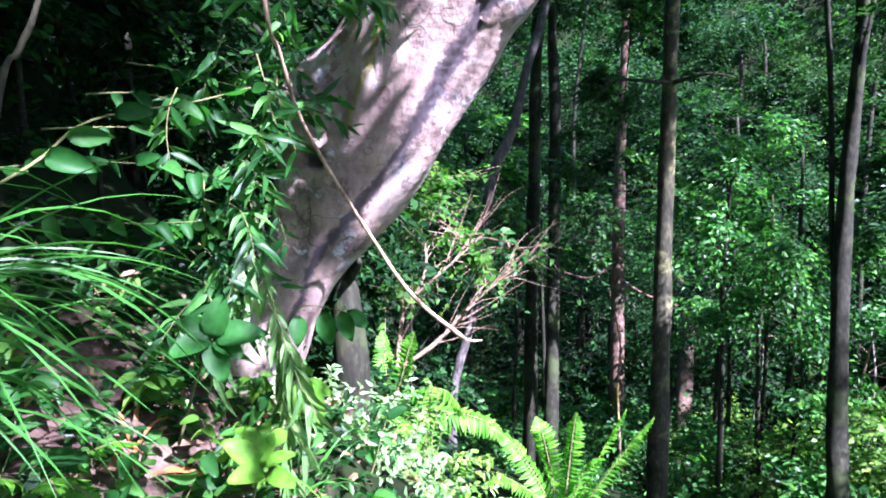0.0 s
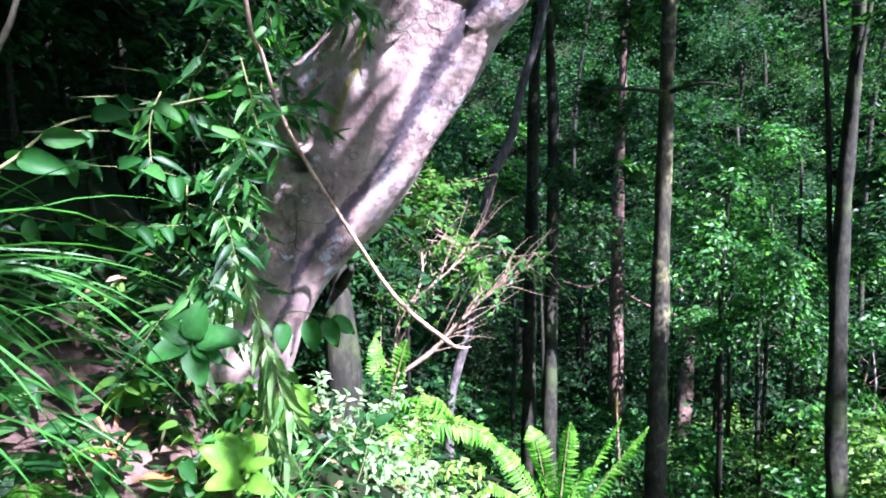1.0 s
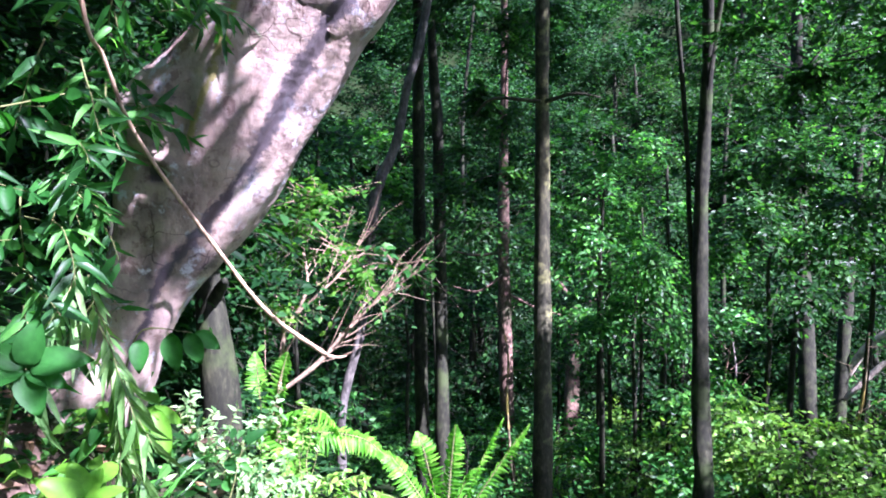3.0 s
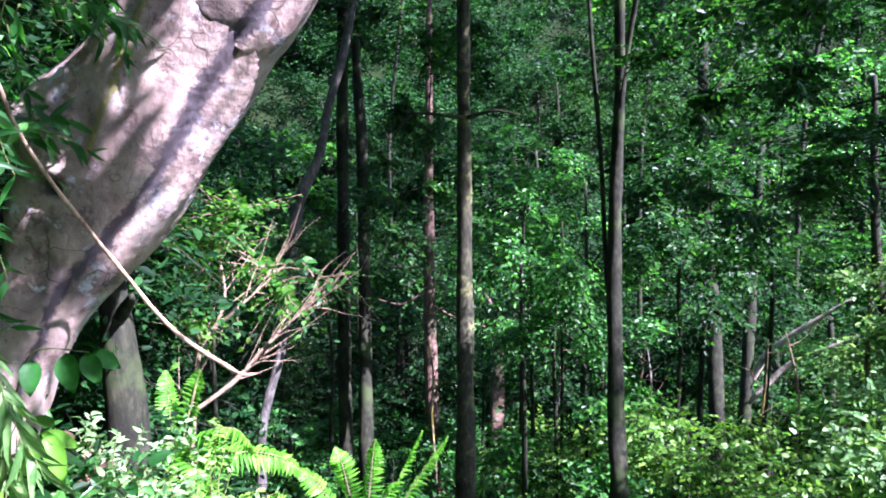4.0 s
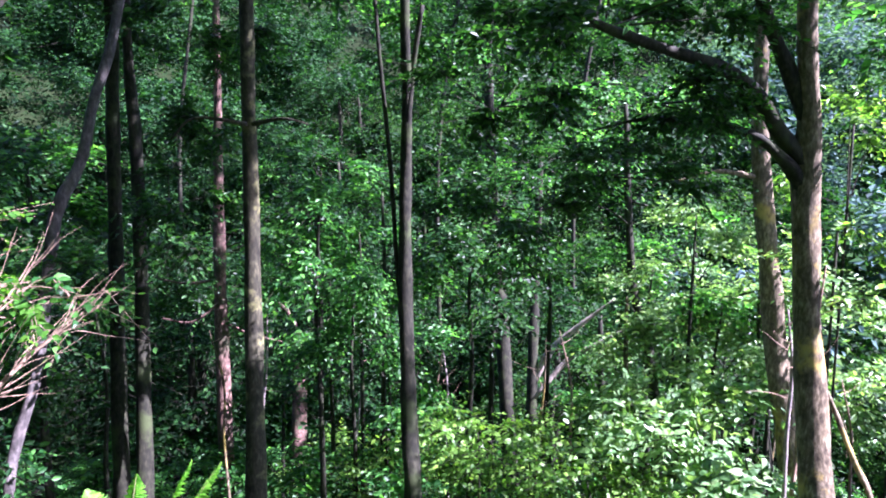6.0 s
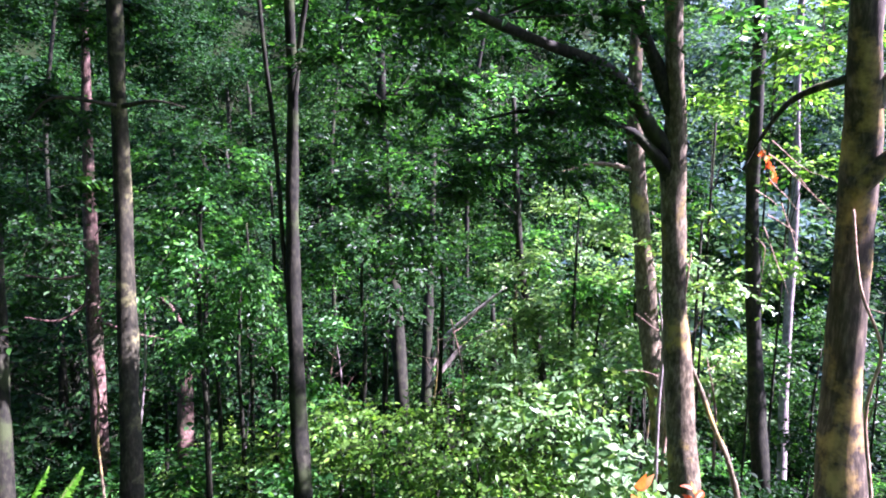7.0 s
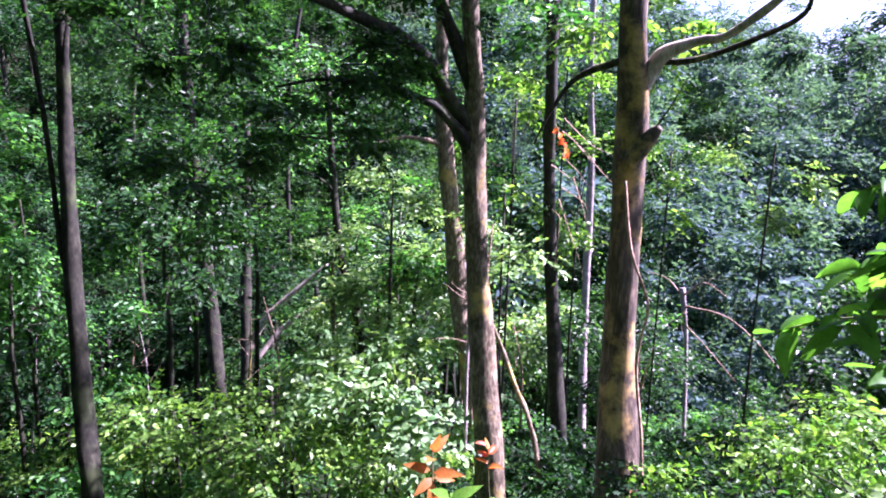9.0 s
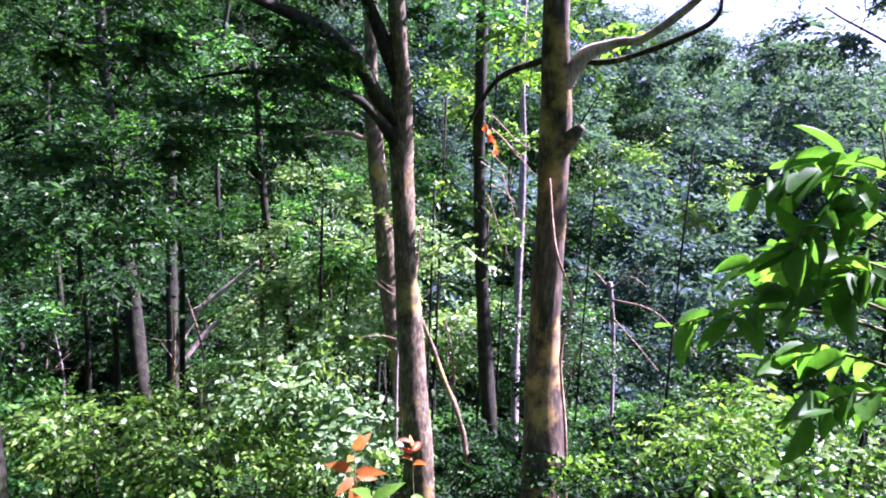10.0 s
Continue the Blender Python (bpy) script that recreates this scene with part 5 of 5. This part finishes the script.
fern("low fern with sunlight in its pale leaf colour", (-1.05, 2.0, 0.12), [((-0.8, 1.85, 0.25), 0.08, 0.07), ((-1.0, 1.75, 0.3), 0.08, 0.07), ((-0.75, 2.1, 0.2), 0.08, 0.07), ((-1.25, 1.8, 0.3), 0.08, 0.07)], L_PALE_LIT, 403)
fern("small dark fern on the soil", (-1.12, 0.58, 1.0), [((-0.95, 0.66, 1.1), 0.03, 0.03), ((-0.95, 0.52, 1.08), 0.03, 0.03), ((-1.05, 0.45, 1.1), 0.03, 0.03), ((-0.98, 0.6, 1.0), 0.04, 0.03)], L_FERN, 404, n=16)
# fallen cane leaning across
e = thing("dry_cane", "long tan dry cane leaning out past the trunk", "cane")
part("stem", tube([(-0.9, 0.95, 2.6, 0.004), (-0.83, 0.92, 1.89, 0.004), (-0.86, 0.99, 1.77, 0.004), (-0.87, 1.07, 1.62, 0.004), (-0.85, 1.26, 1.37, 0.0045), (-0.81, 1.38, 1.2, 0.0055), (-0.75, 1.54, 1.05, 0.0065)], 7, 8, 0.08, 5), M_CANE, e, smooth=True)
part("tip", tube([(-0.755, 1.53, 1.055, 0.004), (-0.74, 1.57, 1.035, 0.004), (-0.72, 1.6, 1.03, 0.001)], 5, 3, 0.1, 6), M_CANE, e)
# dark trunk under the leaning one
tree("dark mossy trunk standing behind the leaning tree", [(-1.75, 2.3, 1.6, 0.045), (-1.65, 2.2, 1.2, 0.055), (-1.57, 2.12, 0.7, 0.07)], M_DARK, seed=60, group="trees by the trail", limbs=[[(-1.6, 2.15, 1.0, 0.03), (-1.5, 2.1, 1.1, 0.02), (-1.45, 2.05, 1.13, 0.012)]], leaves=[((-1.66, 2.2, 1.35), (0.12, 0.12, 0.2), 14, 0.05, L_MID, O)])
# twiggy shrub with bare branches
RS = np.random.RandomState(500)
runs = [[(-2.29, 3.53, -0.6, 0.02), (-2.31, 3.68, 0.1, 0.018), (-2.33, 3.79, 0.47, 0.014), (-2.5, 3.8, 0.9, 0.006)], [(-2.33, 3.75, 0.35, 0.012), (-2.2, 3.93, 0.69, 0.01), (-2.33, 4.05, 1.16, 0.004)], [(-2.3, 3.8, 0.45, 0.01), (-2.05, 4.0, 0.7, 0.008), (-1.8, 4.15, 0.95, 0.003)], [(-2.3, 3.62, 0.0, 0.014), (-2.04, 3.75, 0.2, 0.018), (-1.81, 3.9, 0.48, 0.012), (-1.54, 4.05, 0.72, 0.004)]]
e = thing("shrub", "open shrub with bare tan twigs and leafy tops", "shrub", "shrubs")
for run in runs:
    b = part("branch", tube(run, 6, 6, 0.06, 9), M_TWIG, e, smooth=True)
    fine = []
    for k in range(26 if run is runs[3] else 9):
        p, t = curve_at(run, [0.3 + 0.65 * RS.rand()])
        wide = 0.28 if run is runs[3] else 0.5
        fine.append(tube(bough(RS, p[0], t[0] + RS.randn(3) * wide + np.array([0.3, 0.1, 0.3]), 0.3 + 0.4 * RS.rand(), 0.0045, -0.05), 4, 3, 0.0))
    part("twig", joined(fine), M_TWIG, b, kind="stuff")
for c, rad, n in (((-2.35, 4.0, 1.05), (0.6, 0.4, 0.3), 74), ((-1.95, 4.15, 0.95), (0.45, 0.35, 0.22), 42), ((-2.65, 3.8, 0.75), (0.4, 0.35, 0.4), 44), ((-1.65, 4.2, 0.86), (0.25, 0.25, 0.15), 16)):
    lv, tw = crown(RS, c, rad, n, 0.075, count=7, shape="lance", flat=0.4)
    cr = part("crown", lv, L_SAP if n > 40 else L_MID, e)
    part("twig", tw, M_TWIG, cr, kind="stuff")

# ---- plants of the open side ----
upper = [[(2.25, 0.4, 0.48, 0.006), (2.4, 0.53, 0.86, 0.0047), (2.47, 0.63, 1.26, 0.0035), (2.46, 0.72, 1.64, 0.0023)], [(2.48, 0.67, 1.47, 0.006), (2.41, 0.76, 1.51, 0.0047), (2.33, 0.86, 1.51, 0.0035), (2.26, 0.93, 1.47, 0.0023)], [(2.47, 0.7, 1.54, 0.006), (2.48, 0.8, 1.56, 0.0043), (2.49, 0.9, 1.55, 0.0027)], [(2.48, 0.65, 1.34, 0.006), (2.38, 0.73, 1.39, 0.0047), (2.28, 0.79, 1.38, 0.0035), (2.21, 0.78, 1.33, 0.0023)], [(2.47, 0.64, 1.28, 0.006), (2.49, 0.8, 1.3, 0.0047), (2.48, 0.96, 1.27, 0.0035), (2.5, 1.06, 1.2, 0.0023)]]
lower = [[(2.46, 0.6, 1.12, 0.006), (2.4, 0.78, 1.15, 0.0047), (2.3, 0.96, 1.12, 0.0035), (2.21, 1.09, 1.06, 0.0023)], [(2.47, 0.61, 1.17, 0.006), (2.37, 0.73, 1.21, 0.0047), (2.26, 0.85, 1.18, 0.0035), (2.17, 0.89, 1.13, 0.0023)], [(2.44, 0.58, 1.04, 0.006), (2.44, 0.74, 1.04, 0.0043), (2.42, 0.89, 0.98, 0.0027)], [(2.48, 0.66, 1.4, 0.006), (2.46, 0.72, 1.44, 0.0043), (2.44, 0.77, 1.44, 0.0027)], [(2.43, 0.57, 0.98, 0.006), (2.34, 0.66, 0.97, 0.0043), (2.24, 0.72, 0.91, 0.0027)], [(2.47, 0.62, 1.23, 0.006), (2.41, 0.68, 1.28, 0.0043), (2.34, 0.71, 1.25, 0.0027)]]
runs = upper + lower
leafy_shoot("sapling with large soft bright green leaves", runs, 0.135, L_SAP, 601, per=13, aspect=0.42, name="sapling", group="saplings", face=(-0.1, -0.1, 1.0), droop=0.2, first=0.2)
broad("young plant with orange-red and green leaves", [(1.99, 2.55, -0.7, 0.006), (1.99, 2.58, -0.3, 0.005), (2.03, 2.68, 0.05, 0.003)],
      [((2.03, 2.68, 0.03), (2.02, 2.6, 0.13), (-0.3, -0.8, 0.4)), ((2.03, 2.68, 0.02), (2.13, 2.68, 0.1), (-0.2, -0.8, 0.5)), ((2.0, 2.64, -0.05), (1.87, 2.68, 0.0), (-0.3, -0.7, 0.6)), ((2.0, 2.62, -0.08), (1.88, 2.58, -0.12), (-0.3, -0.7, 0.6)), ((2.0, 2.6, -0.1), (1.93, 2.52, -0.2), (-0.3, -0.7, 0.6)), ((2.01, 2.62, -0.08), (2.12, 2.58, -0.1), (-0.2, -0.7, 0.6)), ((2.0, 2.6, -0.14), (2.02, 2.48, -0.22), (-0.3, -0.6, 0.7)), ((2.02, 2.66, 0.0), (1.94, 2.56, 0.07), (-0.4, -0.6, 0.6)), ((2.01, 2.63, -0.06), (2.1, 2.5, -0.02), (-0.2, -0.6, 0.7))], L_RED, shape="lance", aspect=0.36, name="sapling", group="saplings")
broad("young plant with yellow-green leaves among red ones", [(2.04, 2.52, -0.7, 0.005), (2.04, 2.52, -0.3, 0.004), (2.05, 2.53, -0.15, 0.003)],
      [((2.05, 2.53, -0.16), (1.93, 2.46, -0.04), (-0.3, -0.6, 0.7)), ((2.05, 2.53, -0.17), (2.19, 2.46, -0.08), (-0.2, -0.6, 0.7)), ((2.05, 2.52, -0.18), (2.14, 2.38, -0.22), (-0.3, -0.5, 0.8)), ((2.05, 2.52, -0.2), (1.9, 2.44, -0.24), (-0.4, -0.5, 0.7)), ((2.05, 2.52, -0.2), (2.02, 2.36, -0.26), (-0.3, -0.5, 0.8))], L_LIME, shape="lance", aspect=0.34, name="sapling", group="saplings")
rr = np.random.RandomState(611)
leafy_shoot("young plant with glossy green leaves", [bough(rr, (1.99 + 0.1 * rr.randn(), 2.5, -0.6), (0.5 * rr.randn(), 0.3 * rr.randn(), 1), 0.45, 0.004) for _ in range(6)], 0.12, L_FRESH_LIT, 612, per=8, name="sapling", group="saplings")
leafy_shoot("young plant with red new leaves", [bough(rr, (2.42, 2.7, -0.5), (0.1, 0, 1), 0.42, 0.004)], 0.09, L_RED, 613, per=6, name="sapling", group="saplings", first=0.7)
e = thing("hanging_vine", "tan vine looping down beside the stout trunk", "vine")
part("stem", tube([(4.11, 3.53, 1.35, 0.01), (4.1, 3.45, 0.99, 0.011), (4.12, 3.4, 0.78, 0.011), (4.17, 3.27, 0.45, 0.011), (4.15, 3.3, 0.15, 0.011), (4.18, 3.33, -0.12, 0.012), (4.16, 3.2, -0.68, 0.012), (4.15, 3.1, -1.7, 0.014)], 7, 8, 0.1, 4), M_CANE, e, smooth=True)
e = thing("sapling", "pale crooked sapling stem beside the forked tree", "sapling", "saplings")
part("stem", tube([(3.8, 4.9, 0.1, 0.012), (3.88, 4.74, -0.17, 0.019), (3.95, 4.51, -0.6, 0.021), (3.99, 4.35, -0.85, 0.024), (4.0, 4.17, -1.35, 0.024), (4.0, 4.1, -2.4, 0.03)], 7, 6, 0.12, 8), M_WARM, e, smooth=True)

# dry twigs and vines caught in the slim tree
RV = np.random.RandomState(700)
e = thing("dry_vine", "tangle of dry tan vines hung on a slim tree", "vine")
for k in range(9):
    x, y, z = 5.0 + 0.1 * RV.randn(), 5.4 + 0.1 * RV.randn(), 1.9 - 0.12 * k
    part("stem", tube(bough(RV, (x, y, z), (0.5 * RV.randn() + 0.2, -0.4, -0.5), 0.5 + 0.5 * RV.rand(), 0.008, 0.6, 6), 4, 4, 0.0), M_TWIG, e)
leafy_shoot("sprig of orange leaves high on a slim tree", [bough(RV, (4.95, 5.4, 1.85), (0.2, -0.3, -0.5), 0.35, 0.005, 0.3) for _ in range(2)], 0.1, L_RED, 701, per=6, name="sprig", group="sprigs")
# thin bare saplings and fallen poles in the undergrowth
for k, (x, y, z0, z1, lean) in enumerate(((3.62, 4.75, -0.6, 0.9, 0.15), (3.75, 5.0, -1.2, 0.5, -0.1), (2.2, 7.6, -2.4, -0.4, 0.1), (2.6, 7.2, -2.3, -0.2, -0.25), (-1.2, 7.6, -2.4, 0.2, 0.15), (-1.6, 7.9, -2.4, -0.3, -0.2), (0.9, 9.2, -3.2, -0.8, 0.3), (1.4, 10.2, -3.6, -1.0, -0.15), (4.9, 7.0, -2.8, 0.2, 0.2), (5.6, 6.4, -2.6, -0.6, -0.3), (-0.2, 10.2, -3.8, -1.2, 0.2), (6.6, 5.6, -2.8, -0.9, 0.4))):
    e = thing("sapling", "thin bare sapling stem in the undergrowth", "sapling", "thin stems")
    part("stem", tube([(x, y, z0 - 0.4, 0.02), (x + lean * 0.3, y, (z0 * 2 + z1) / 3, 0.017), (x + lean * 0.5 + 0.05, y + 0.03, (z0 + 2 * z1) / 3, 0.014), (x + lean, y, z1, 0.006)], 6, 6, 0.12, 80 + k), (M_TWIG, M_PALE, M_WARM)[k % 3], e, smooth=True)
    fine = [tube(bough(RV, (x + lean * f, y, z0 + (z1 - z0) * f), (RV.randn(), 0.5 * RV.randn(), 0.5), 0.3 + 0.3 * RV.rand(), 0.005, -0.1), 4, 3, 0.0) for f in (0.55, 0.7, 0.8, 0.92)]
    part("twig", joined(fine), M_TWIG, e, kind="stuff")

# fallen log in the undergrowth
e = thing("fallen_log", "dark mossy fallen log among low leaves", "log")
(ax, ay), (bx, by) = (4.65, 2.35), (4.52, 1.13)
part("trunk", tube([(ax, ay, float(land(ax, ay)) + 0.1, 0.07), ((ax + bx) / 2, (ay + by) / 2, float(land((ax + bx) / 2, (ay + by) / 2)) + 0.12, 0.09), (bx, by, float(land(bx, by)) + 0.1, 0.1)], 10, 6, 0.1, 31), M_DARK, e, smooth=True)
